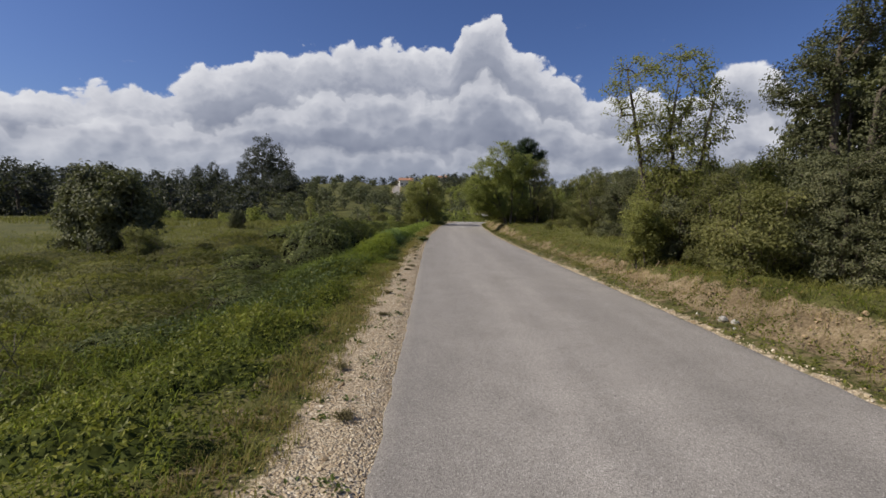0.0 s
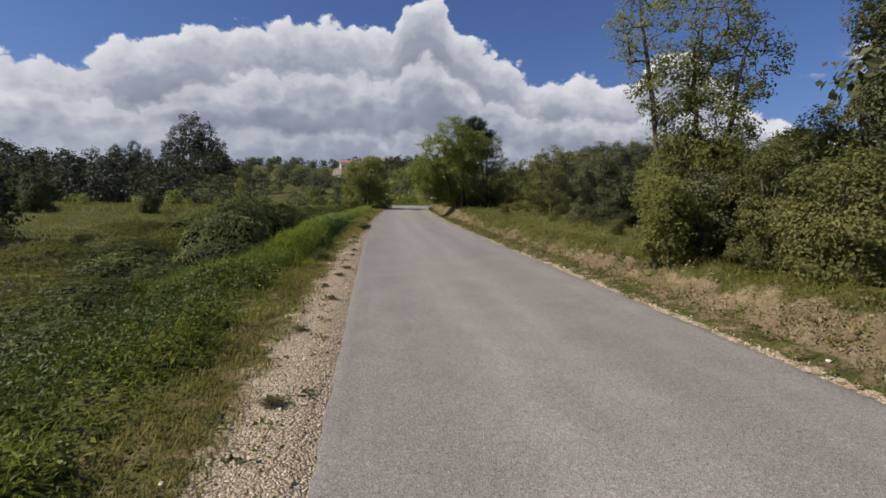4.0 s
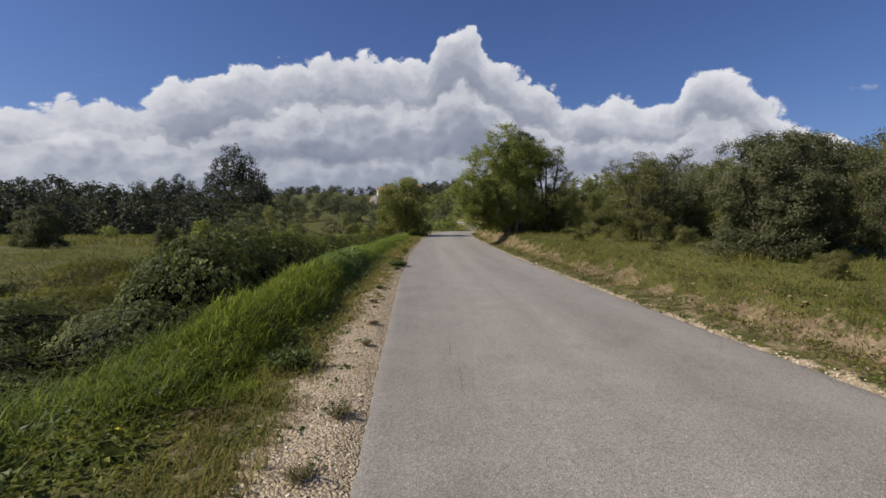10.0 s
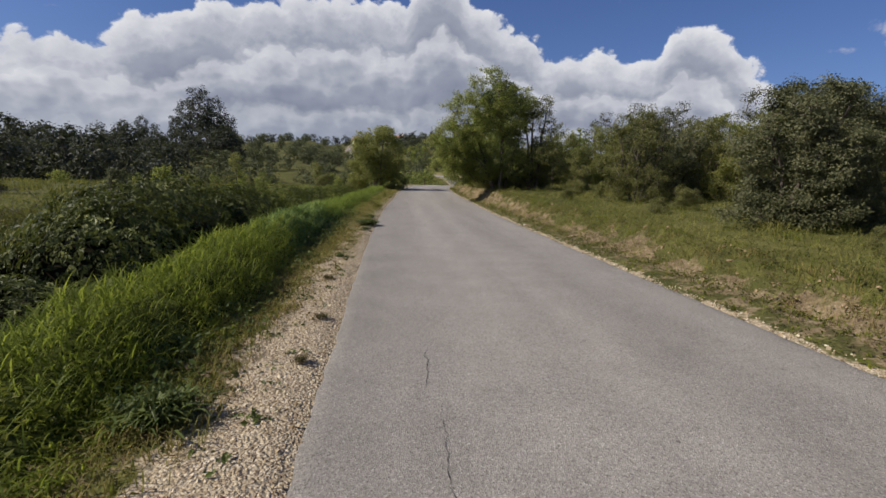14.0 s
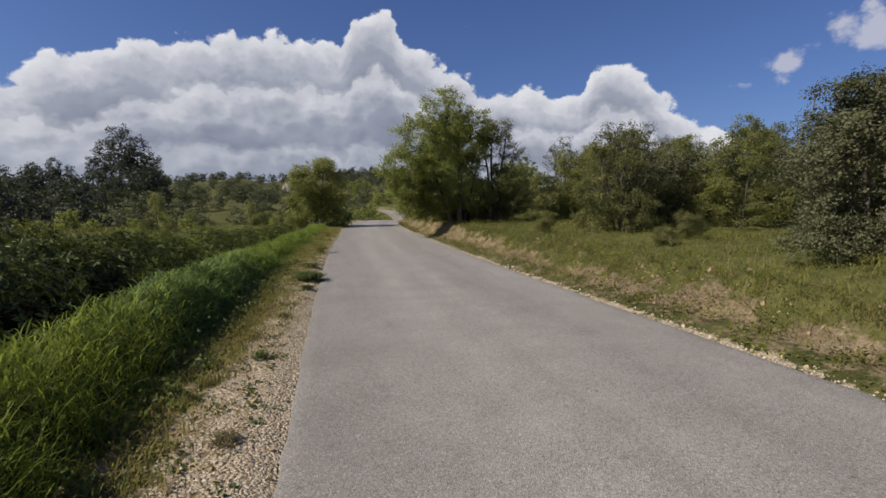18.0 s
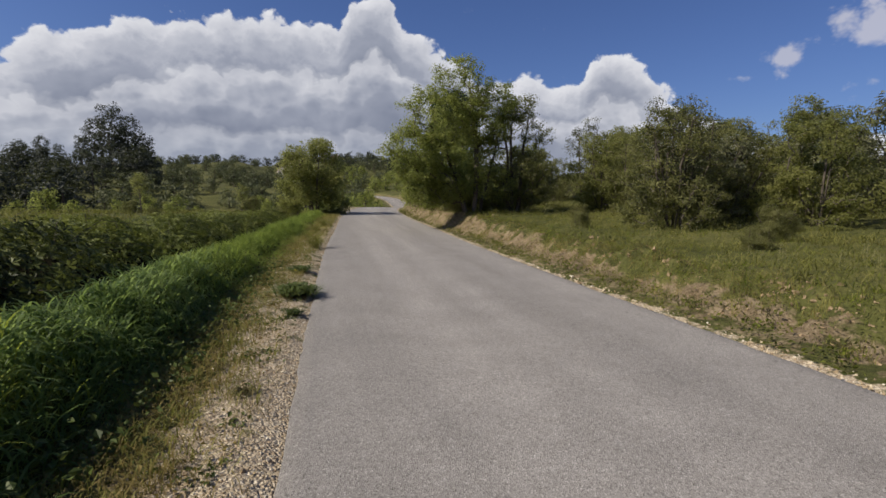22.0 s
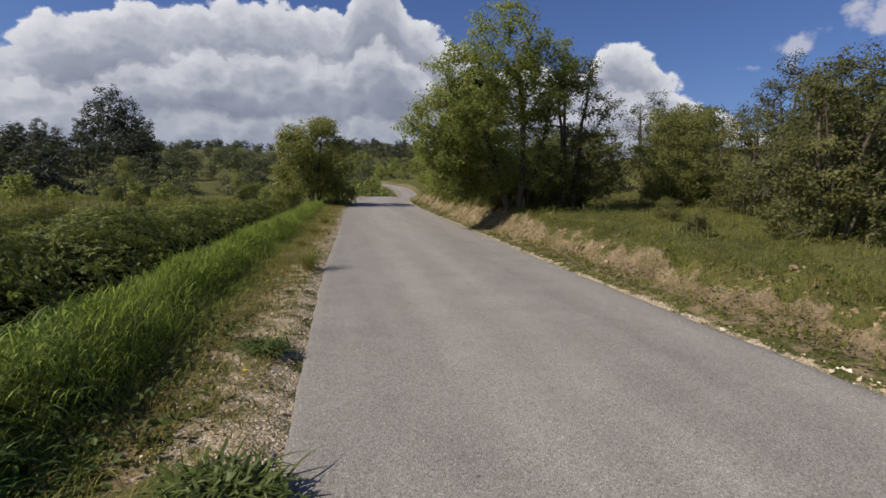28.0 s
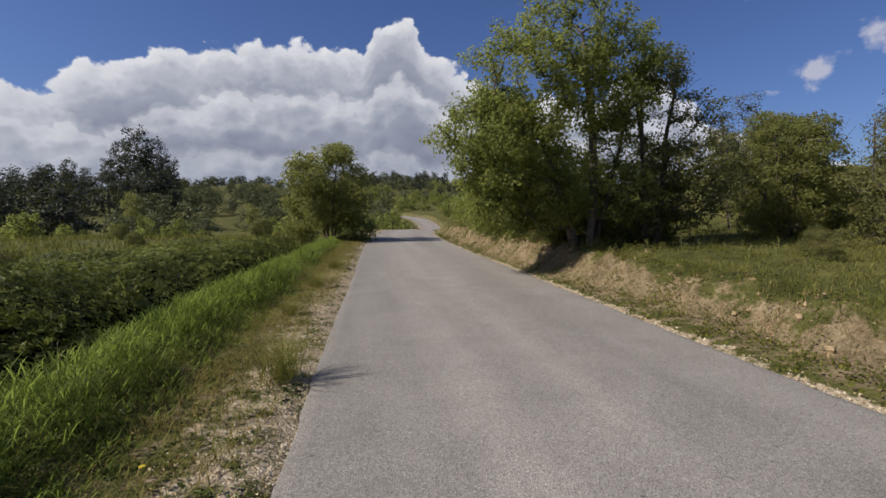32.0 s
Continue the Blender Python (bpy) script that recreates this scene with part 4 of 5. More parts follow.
    ("shrub", bush_g, -9.6, 76.0, 1.0, 40, "low green bush in the meadow", "shrub", ""),
    ("shrub", bush_g, -15.0, 60.0, 0.55, 140, "low green bush in the meadow", "shrub", ""),
]
for name, data, x, y, size, turn, label, category, group in PLANTED:
    plant_tree(name, data, x, y, size, turn, label, category, group)


# ---- far trees ----
def far_tree(seed, height, width, clumps, clump, mat, low=0.2, count=8):
    return tree_data(seed, stem_lines(seed, height, 1, 0.08), crown_blobs(seed, height, width, low, count), clumps, 7, clump, (M_BARK, mat), clump * 0.8, height * 0.02, 0.02, thin=height * 0.0125)


olives = [far_tree(40 + i, 4.8, 5.6, 75, 0.5, M_OLIVE, 0.12) for i in range(3)]
woods = [far_tree(50 + i, 8.5, 7.5, 120, 0.66, M_EUCA, 0.04) for i in range(3)]
tall_wood = [far_tree(60 + i, 20.0, 9.0, 330, 0.65, M_EUCA, 0.25, 14) for i in range(2)]
green_far = [far_tree(70 + i, 4.2, 4.4, 80, 0.45, M_OAK, 0.08) for i in range(2)]
parasol = far_tree(80, 9.0, 7.0, 90, 0.6, M_PINE, 0.6, 6)

rs = np.random.RandomState(3)


def far_at(azimuth, distance):
    return math.sin(radians(azimuth)) * distance, 10 + math.cos(radians(azimuth)) * distance


def clear_of_road(x, y, gap):
    return abs(x - float(glide(CENTRE, y))) > gap


# an olive grove in loose rows on the facing slope
for row in range(17):
    d = 112 + row * 15.5
    for k in range(15):
        a = -21 + k * 1.75 * (1 + 0.02 * row) + rs.uniform(-0.35, 0.35)
        x, y = far_at(a, d + rs.uniform(-3, 3))
        if a < 9 and rs.uniform() < 0.72 and clear_of_road(x, y, 7):
            plant_tree("olive_tree", olives[rs.randint(3)], x, y, rs.uniform(0.8, 1.35), rs.uniform(0, 360), "grey-green olive tree on the far slope", "tree", "olive grove")
for k in range(44):
    x, y = far_at(rs.uniform(-3, 17), rs.uniform(85, 260))
    if clear_of_road(x, y, 6.5):
        plant_tree("far_oak", green_far[rs.randint(2)], x, y, rs.uniform(0.8, 1.35), rs.uniform(0, 360), "green bushy tree on the far slope", "tree", "far oaks")
for k in range(70):
    x, y = far_at(rs.uniform(-1, 24), rs.uniform(62, 240))
    if clear_of_road(x, y, 5.5) and y > 66:
        plant_tree("far_oak", green_far[rs.randint(2)], x, y, rs.uniform(0.7, 1.25), rs.uniform(0, 360), "green bushy tree on the far slope", "tree", "far oaks")
for k in range(70):
    x, y = far_at(rs.uniform(1, 18), rs.uniform(165, 350))
    if clear_of_road(x, y, 6):
        plant_tree("olive_tree" if k % 2 else "wood_tree", olives[k % 3] if k % 2 else woods[k % 3], x, y, rs.uniform(0.6, 0.95), rs.uniform(0, 360), "grey-green olive tree on the far slope" if k % 2 else "dark bushy tree on the far slope", "tree", "olive grove" if k % 2 else "far wood")
# a dark wood along the far side of the meadow
for d in (98, 112, 130, 155, 190, 235):
    for k in range(int(0.84 * d / 5.2)):
        a = -64 + k * 5.2 / d * 57.3 + rs.uniform(-1.2, 1.2)
        x, y = far_at(a, d + rs.uniform(-5, 5))
        if a < -23 or d > 140:
            plant_tree("wood_tree", woods[rs.randint(3)], x, y, rs.uniform(0.75, 1.15) * (1 + 0.0016 * d), rs.uniform(0, 360), "dark tree of the wood beyond the meadow", "tree", "dark wood", squash=rs.uniform(0.8, 1.05))
for k in range(46):
    a = -16 + k * 0.62
    x, y = far_at(a + rs.uniform(-0.3, 0.3), rs.uniform(375, 410))
    plant_tree("wood_tree", woods[rs.randint(3)], x, y, rs.uniform(0.7, 1.05), rs.uniform(0, 360), "dark tree along the ridge", "tree", "ridge trees")
for a, d, s in ((-20.4, 262, 1.5), (-18.9, 266, 1.3), (-21.6, 268, 1.2), (-17.4, 262, 0.85), (-19.7, 258, 1.05), (-18.2, 256, 0.95), (-22.6, 262, 0.8)):
    x, y = far_at(a, d)
    plant_tree("eucalyptus", tall_wood[int(d) % 2], x, y, s, d * 7, "tall dark eucalyptus above the wood", "tree", "eucalyptus clump")
for a, d, s in ((-25.5, 270, 0.8), (-24.3, 280, 0.62), (-27, 300, 0.7)):
    x, y = far_at(a, d)
    plant_tree("eucalyptus", tall_wood[int(d) % 2], x, y, s, d * 7, "thin eucalyptus above the wood", "tree", "eucalyptus clump")
x, y = far_at(-11.4, 395)
plant_tree("parasol_pine", parasol, x, y, 1.1, 0, "dark flat-topped pine on the ridge", "tree")
for k in range(40):
    a = rs.uniform(8, 80)
    d = rs.uniform(75, 260)
    x, y = far_at(a, d)
    if clear_of_road(x, y, 8):
        plant_tree("far_oak", green_far[rs.randint(2)], x, y, rs.uniform(0.8, 1.4), rs.uniform(0, 360), "green bushy tree on the far slope", "tree", "far oaks")
for k in range(34):
    a = rs.uniform(-34, -1)
    d = rs.uniform(62, 110)
    x, y = far_at(a, d)
    if clear_of_road(x, y, 6):
        plant_tree("far_bush", green_far[rs.randint(2)], x, y, rs.uniform(0.3, 0.6), rs.uniform(0, 360), "low green bush at the meadow's edge", "shrub", "meadow bushes")
for x, y, s in ((2.0, 92, 1.0), (-4.0, 100, 1.1), (0.0, 118, 1.1), (22.5, 118, 1.2), (24, 150, 1.3), (-8, 190, 1.2), (-12, 120, 0.9), (16, 92, 1.2), (18, 175, 1.5), (10, 215, 1.4)):
    plant_tree("far_oak", green_far[int(y) % 2], x, y, s, y * 11, "green bushy tree beside the far road", "tree", "far oaks")
# ---- brambles, grass and small plants ----
def bramble_data(seed, length, width, height, count, mat=M_BRAMBLE, leaf=0.1, disc=False):
    """Meshes of a bramble mound: (leaves, canes, core)."""
    r = np.random.RandomState(seed)

    def top(x, y):
        base = np.clip(1 - (2 * x / width) ** 2, 0, 1) ** 0.24 * np.clip(1 - (2 * y / length) ** 2, 0, 1) ** 0.3
        if disc:
            base = np.clip(1 - (2 * x / width) ** 2 - (2 * y / length) ** 2 + 0.22 * bumps(x, y + seed, 1.4), 0, 1) ** 0.35
        return height * base * (0.9 + 0.17 * bumps(x + seed * 3, y, 1.7))
    x, y = r.uniform(-width / 2, width / 2, count), r.uniform(-length / 2, length / 2, count)
    if disc:
        a, q = r.uniform(0, 6.283, count), r.uniform(0, 1, count) ** 0.55
        x, y = np.cos(a) * q * width / 2, np.sin(a) * q * length / 2
    z = top(x, y) * (1 - 0.32 * r.uniform(0, 1, count) ** 2.2) + r.normal(0, 0.05, count) + 0.04
    rim = r.uniform(0, 1, count) < 0.18                     # the sides carry leaves from top to bottom
    a = r.uniform(0, 6.283, count)
    rr = r.uniform(0.86, 1.02, count)
    bow = 1.0 if disc else 0.7
    xr, yr = np.sign(np.cos(a)) * np.abs(np.cos(a)) ** bow * width / 2 * rr, np.sign(np.sin(a)) * np.abs(np.sin(a)) ** bow * length / 2 * rr
    zr = r.uniform(0.05, 1, count) * np.maximum(top(xr * 0.8, yr * 0.8), 0.4)
    x, y, z = np.where(rim, xr, x), np.where(rim, yr, y), np.where(rim, zr, z)
    out = np.stack([x / width * 2.0, y / length * 2.0, np.where(rim, 0.15, 1.0)], -1)
    normal = out + r.normal(0, 1, (count, 3)) * np.where(rim, 0.5, 0.36)[:, None] - [0.25, 0, 0]
    v, f = scatter(TRIPLE, np.stack([x, y, np.maximum(z, 0.02)], -1), facing(normal, r.uniform(0, 6.28, count)), leaf * r.uniform(0.55, 1.3, (count, 1)))
    leaves = mesh_from("bramble_leaves", v, f, mat)
    n = 22
    p = np.stack([r.uniform(-width / 2.6, width / 2.6, n), r.uniform(-length / 2.4, length / 2.4, n), np.zeros(n)], -1)
    p[:, 2] = top(p[:, 0], p[:, 1]) * 0.75
    q = p + r.normal(0, 0.3, (n, 3)) + [0, 0, 0.28]
    e = q + (q - p) * [1, 1, -0.2] * 0.9
    va, fa = tubes(p, q, np.full(n, 0.006), np.full(n, 0.005), 3)
    vb, fb = tubes(q, e, np.full(n, 0.005), np.full(n, 0.003), 3)
    canes = mesh_from("canes", np.concatenate([va, vb]), np.concatenate([fa, fb + len(va)]), M_BARK)
    # the core: a closed dark sheet that stands in for shade between the leaves
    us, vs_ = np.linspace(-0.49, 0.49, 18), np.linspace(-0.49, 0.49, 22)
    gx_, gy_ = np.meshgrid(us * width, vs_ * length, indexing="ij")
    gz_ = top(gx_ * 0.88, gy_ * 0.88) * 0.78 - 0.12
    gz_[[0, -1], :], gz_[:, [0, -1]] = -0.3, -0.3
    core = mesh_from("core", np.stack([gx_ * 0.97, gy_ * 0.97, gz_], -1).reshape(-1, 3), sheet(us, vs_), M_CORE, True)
    return leaves, canes, core


def plant_bramble(data, x, y, size, turn, label, core=True):
    root = new("bramble_bush")
    root.empty_display_size = 0.3
    root.matrix_basis = pose(x, y, float(land(x, y)) - 0.06, 0, 0, turn) @ Matrix.Diagonal((*size, 1))
    part("foliage", data[0], root)
    tagged(part("cane", data[1], root, "thin arching brown bramble canes"), kind="stuff")
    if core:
        part("core", data[2], root, "near-black core standing in for the shade inside the bush")
    tagged(root, label, "bush", "brambles")


brambles = [bramble_data(31 + i, 3.6, 3.0, 1.95, 2900) for i in range(3)]
green_brambles = [bramble_data(41 + i, 3.6, 3.0, 1.95, 3000, M_BRAMBLE_GREEN, 0.095) for i in range(2)]
low_brambles = [bramble_data(36 + i, 3.6, 3.2, 1.95, 2300, M_BRAMBLE, 0.085, True) for i in range(2)]
DARK = "dense dark green bramble bush along the ditch"
HEDGE = [(10, 1.14), (18, 1.16), (23, 1.03), (27, 0.92), (31, 0.85), (36, 0.78), (45, 0.68), (60, 0.6)]
k = 0
for y in np.arange(14.8, 50, 2.3):                              # the hedge along the ditch
    x = -5.6 + 0.35 * math.sin(y * 0.9) - 0.15 * step(20, 14, y) + 0.9 * float(step(36, 50, y))
    tall = float(glide(HEDGE, y)) + 0.06 * math.sin(y * 1.7)
    first = y < 16
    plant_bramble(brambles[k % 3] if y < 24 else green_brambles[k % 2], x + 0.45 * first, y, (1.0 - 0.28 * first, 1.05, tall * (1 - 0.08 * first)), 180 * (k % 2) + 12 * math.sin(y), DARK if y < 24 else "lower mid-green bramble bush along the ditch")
    k += 1
for y in np.arange(23.5, 52, 3.1):                              # a second, lower row behind it
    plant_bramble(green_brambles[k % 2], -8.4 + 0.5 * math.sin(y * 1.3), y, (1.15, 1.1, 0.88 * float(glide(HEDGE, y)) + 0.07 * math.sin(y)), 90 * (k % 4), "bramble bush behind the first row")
    k += 1
for x, y, wide, tall in ((-5.0, 12.4, 0.75, 0.62), (-5.3, 9.6, 0.6, 0.36), (-6.7, 10.6, 0.8, 0.46), (-5.5, 6.4, 0.55, 0.3), (-6.0, 7.8, 0.6, 0.34), (-4.4, 4.4, 0.5, 0.24), (-5.0, 1.4, 0.55, 0.26), (-7.6, 13.2, 0.8, 0.55)):
    plant_bramble(low_brambles[k % 2], x, y, (wide, wide, tall), 70 * (k % 5), "low dark bramble clump beside the verge")
    k += 1
patches = [bramble_data(50 + i, 3.6, 3.2, 0.6, 3000, M_YELLOWED, 0.062, True) for i in range(2)]
for x, y, s in ((-11.5, 22, 0.6), (-11.8, 28, 0.6), (-11.2, 34, 0.6), (-12, 41, 0.6), (-6.1, 3.5, 0.3), (-8.4, 6.2, 0.34), (-6.2, -1.0, 0.28), (-9.2, 2.2, 0.34), (-5.9, 6.6, 0.26),
                (-7.4, 12.6, 0.26), (-6.2, 10.9, 0.26), (-7.8, 8.8, 0.28), (-10.6, 9.4, 0.36), (-12.6, 5.0, 0.36), (-14.5, 9.5, 0.36), (-9.5, 13.4, 0.4), (-9.3, 16.8, 0.42), (-11.6, 15.0, 0.36), (-10.8, 19.4, 0.44), (-13.8, 17.2, 0.34), (-8.4, 19.6, 0.5), (-13.2, 12.6, 0.32), (-16.0, 13.6, 0.34), (-13.6, 24.6, 0.4)):
    plant_bramble(patches[k % 2], x, y, (1.0, 1.0, s * 2.8), 70 * (k % 5), "low spreading bramble patch in the meadow", False)
    k += 1

rs = np.random.RandomState(8)


def spots(count, u0, u1, y0, y1, clump=0.0, side=-1, power=1.0):
    """Random places on the ground, by distance from the road's edge (u) and along it (y); clump gathers them into tufts."""
    if clump:
        seeds = max(1, int(count / 14))
        cu, cy = rs.uniform(u0, u1, seeds), rs.uniform(y0, y1, seeds)
        i = rs.randint(0, seeds, count)
        u, y = cu[i] + rs.normal(0, clump, count), cy[i] + rs.normal(0, clump, count)
        u = np.clip(u, u0 * 0.9, u1 + 0.3)
    else:
        u, y = u0 + (u1 - u0) * rs.uniform(0, 1, count) ** power, rs.uniform(y0, y1, count)
    x = glide(CENTRE, y) + side * (HALF + u)
    return np.stack([x, y, land(x, y) - 0.01], -1), u


def stuff(name, v, f, mat, label, category):
    return tagged(new(name, mesh_from(name, v, f, mat)), label, category, kind="stuff")


def lawn(name, places, height, width, bend, mat, label, curl=0.6, plain=False):
    v, f = (plain_blades if plain else blade_arrays)(rs, places, height, width, bend, curl)
    return stuff(name, v, f, mat, label, "grass")


def many(*sets):
    return np.concatenate(sets)


# left verge: a swelling of long grass that hangs over its shaded foot
def mound(u, x, y):
    """Height of the grass mass over the ground, by distance from the road's edge."""
    w = u + 0.1 * bumps(x, y, 2.1) + 0.14 * bumps(x, y + 4, 6.0)
    t = step(0.84, 1.7 + 0.15 * step(22, 27, y), w) * step(3.0, 1.8, w) * step(7.5, 10.5, y) * (1 - 0.45 * step(40, 56, y))
    return t * (0.54 - 0.16 * step(19, 24, y) + 0.15 * bumps(x + 3, y, 1.3))


# dark sheet inside the mound, added as the shade behind the blades
shade_u, shade_y = np.linspace(0.95, 2.9, 24), np.arange(8, 58, 0.22)
mu, my = np.meshgrid(shade_u, shade_y, indexing="ij")
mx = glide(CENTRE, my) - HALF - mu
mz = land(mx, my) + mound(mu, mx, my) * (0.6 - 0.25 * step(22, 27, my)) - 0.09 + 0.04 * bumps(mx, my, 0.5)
stuff("grass_thatch", np.stack([mx, my, mz], -1).reshape(-1, 3), sheet(shade_u, shade_y), M_UNDERSHADE, "dark sheet standing in for the shade inside the verge grass", "grass")
near_p, near_u = spots(56000, 1.05, 2.6, 8.2, 34, 0.1)
far_p, far_u = spots(14000, 1.05, 2.6, 34, 50, 0.1)
p, u = many(near_p, far_p), many(near_u, far_u)
n = len(u)
lift = mound(u, p[:, 0], p[:, 1]) * (1.08 - 0.75 * rs.uniform(0, 1, n) ** 2.2)
p = p + np.stack([0 * lift, 0 * lift, lift - 0.1], -1)
p[:, 2] = np.maximum(p[:, 2], land(p[:, 0], p[:, 1]))
length = rs.uniform(0.11, 0.3, n) * (0.55 + 0.45 * step(0.0, 0.3, lift))
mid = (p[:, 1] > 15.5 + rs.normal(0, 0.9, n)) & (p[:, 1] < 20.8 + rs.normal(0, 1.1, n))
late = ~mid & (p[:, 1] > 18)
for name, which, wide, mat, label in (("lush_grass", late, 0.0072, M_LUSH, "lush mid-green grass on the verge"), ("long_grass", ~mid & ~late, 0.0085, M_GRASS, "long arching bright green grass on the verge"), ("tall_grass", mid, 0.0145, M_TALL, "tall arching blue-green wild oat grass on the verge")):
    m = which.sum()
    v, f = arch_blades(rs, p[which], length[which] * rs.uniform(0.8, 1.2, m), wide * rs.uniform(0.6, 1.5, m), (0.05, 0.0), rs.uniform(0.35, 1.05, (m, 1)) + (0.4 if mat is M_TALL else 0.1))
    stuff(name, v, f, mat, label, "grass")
p, u = spots(9000, 0.95, 1.5, 8.5, 50, 0.12)
few = rs.uniform(0, 1, len(u)) > 0.25 + 0.6 * step(19, 25, p[:, 1])
p, u = p[few], u[few]
n = len(u)
lift = mound(u, p[:, 0], p[:, 1]) * rs.uniform(0.0, 0.75, n)
v, f = scatter(LEAF, p + np.stack([0 * lift, 0 * lift, lift], -1), facing(rs.normal(0, 0.5, (n, 3)) + [0.5, 0, 0.5], rs.uniform(0, 6.28, n)), 0.06 * rs.uniform(0.5, 1.3, (n, 1)))
stuff("shaded_weeds", v, f, M_PLANT, "dark leafy weeds at the shaded foot of the verge grass", "weeds")
p, u = spots(150, 1.3, 2.3, 12, 44, 0.2)
v, f = blade_arrays(rs, p, 0.5 * rs.uniform(0.8, 1.15, len(u)), np.full(len(u), 0.005), rs.uniform(0.2, 0.6, len(u)), 0.4)
stuff("oat_stalks", v, f, M_SEED, "thin pale oat stalks among the tall grass", "grass")
p, u = spots(2600, 2.5, 3.4, 8, 55, 0.14)
lawn("ditch_grass", p, rs.uniform(0.1, 0.28, len(u)), 0.009 * rs.uniform(0.7, 1.5, len(u)), rs.uniform(0.3, 1.0, len(u)), M_GRASS, "rank grass sloping down to the ditch")
# left, first stretch: uneven weeds and grass down to the meadow
def hummock(x, y):
    """Height of the uneven low growth between the road and the meadow."""
    return np.clip(0.4 * bumps(x, y, 1.25) + 0.26 * bumps(x + 7, y, 3.4) + 0.12, 0.06, 0.58)


def on_hummocks(count, u0, u1, y0, y1, clump, power=0.8, deep=0.45):
    p, u = spots(count, u0, u1, y0, y1, clump, power=power)
    h = hummock(p[:, 0], p[:, 1]) * step(0.75, 1.7, u)
    keep_ = rs.uniform(0, 1, len(u)) < 0.42 + 3.0 * h
    p, u, h = p[keep_], u[keep_], h[keep_]
    p[:, 2] += h * (1 - deep * rs.uniform(0, 1, len(u)) ** 2)
    return p, u, h


# added dark sheet below the leaves; its colour gives the shaded gaps
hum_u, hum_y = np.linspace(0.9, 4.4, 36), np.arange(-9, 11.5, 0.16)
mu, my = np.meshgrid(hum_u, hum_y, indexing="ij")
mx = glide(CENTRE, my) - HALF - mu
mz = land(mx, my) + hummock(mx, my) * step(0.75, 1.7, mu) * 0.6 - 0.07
stuff("weed_thatch", np.stack([mx, my, mz], -1).reshape(-1, 3), sheet(hum_u, hum_y), M_UNDERSHADE, "dark sheet standing in for shade between the roadside weeds", "weeds")
p, u, h = on_hummocks(105000, 0.8, 7.2, -9, 11.5, 0.16)
n = len(u)
v, f = scatter(LEAF, p, facing(rs.normal(0, 0.55, (n, 3)) + [-0.15, 0, 0.8], rs.uniform(0, 6.28, n)), 0.05 * rs.uniform(0.5, 1.4, (n, 1)))
stuff("broad_weeds", v, f, M_WEED, "leafy broad-leaved weeds between road and meadow", "weeds")
p, u, h = on_hummocks(26000, 0.85, 6.5, -9, 11.5, 0.14, deep=0.7)
n = len(u)
v, f = arch_blades(rs, p, rs.uniform(0.08, 0.26, n), 0.007 * rs.uniform(0.6, 1.5, n))
stuff("weedy_grass", v, f, M_GRASS, "short green grass among roadside weeds", "grass")
for cu, cy, n, tall in ((4.6, -1.2, 700, 0.5), (4.0, 0.3, 500, 0.4), (3.0, 7.0, 1700, 0.6), (3.4, 8.6, 1700, 0.62), (2.6, 9.6, 1500, 0.58), (6.0, 4.0, 500, 0.4), (1.9, 8.2, 700, 0.4)):
    a, b = rs.normal(cu, 0.3, n), rs.normal(cy, 0.34, n)
    x = glide(CENTRE, b) - HALF - a
    v, f = arch_blades(rs, np.stack([x, b, land(x, b) + rs.uniform(0, 0.5, n) * tall], -1), rs.uniform(0.4, 0.9, n) * tall, 0.008 * rs.uniform(0.7, 1.4, n), None, 0.7)
    stuff("grass_clump", v, f, M_RANK, "lush clump of deep green grass", "grass")
p, u = spots(1500, 0.75, 1.2, 9, 24, 0.1)
n = len(u)
lift = rs.uniform(0.02, 0.2, n)
v, f = scatter(LEAF, p + np.stack([0 * lift, 0 * lift, lift], -1), facing(rs.normal(0, 0.55, (n, 3)) + [0, 0, 0.8], rs.uniform(0, 6.28, n)), 0.06 * rs.uniform(0.5, 1.3, (n, 1)))
stuff("verge_weeds", v, f, M_PLANT, "dark low weeds under the verge grass", "weeds")
p, u, h = on_hummocks(22000, 1.7, 4.8, 0.5, 8.3, 0.24, deep=0.5)
n = len(u)
lift = rs.uniform(0.05, 0.16, n)
v, f = scatter(LEAF, p + np.stack([0 * lift, 0 * lift, lift], -1), facing(rs.normal(0, 0.55, (n, 3)) + [-0.15, 0, 0.8], rs.uniform(0, 6.28, n)), 0.055 * rs.uniform(0.5, 1.4, (n, 1)))
stuff("dark_weeds", v, f, M_PLANT, "dark green leafy weeds beside the verge", "weeds")
# dry, yellowed growth along the gravel
p, u = spots(11000, 0.55, 1.25, -9, 19, 0.07)
lawn("dry_edge", p, rs.uniform(0.04, 0.14, len(u)), 0.005 * rs.uniform(0.7, 1.5, len(u)), rs.uniform(0.6, 1.7, len(u)), M_STRAW, "dry yellowed grass along the gravel edge")
p, u = spots(9000, 0.6, 1.3, -9, 19, 0.07)
lawn("edge_grass", p, rs.uniform(0.04, 0.15, len(u)), 0.007 * rs.uniform(0.7, 1.5, len(u)), rs.uniform(0.3, 1.0, len(u)), M_MIXED, "short olive grass along the gravel edge")
p, u = spots(24000, 0.15, 1.5, 15, 58, 0.08)
keep_ = rs.uniform(0, 1, len(u)) < 0.35 + 0.65 * step(0.3, 1.0, u)
p, u = p[keep_], u[keep_]
lawn("dry_verge", p, rs.uniform(0.05, 0.16, len(u)), 0.004 * rs.uniform(0.7, 1.5, len(u)), rs.uniform(0.7, 1.9, len(u)), M_STRAW, "dry yellow grass over the overgrown gravel")
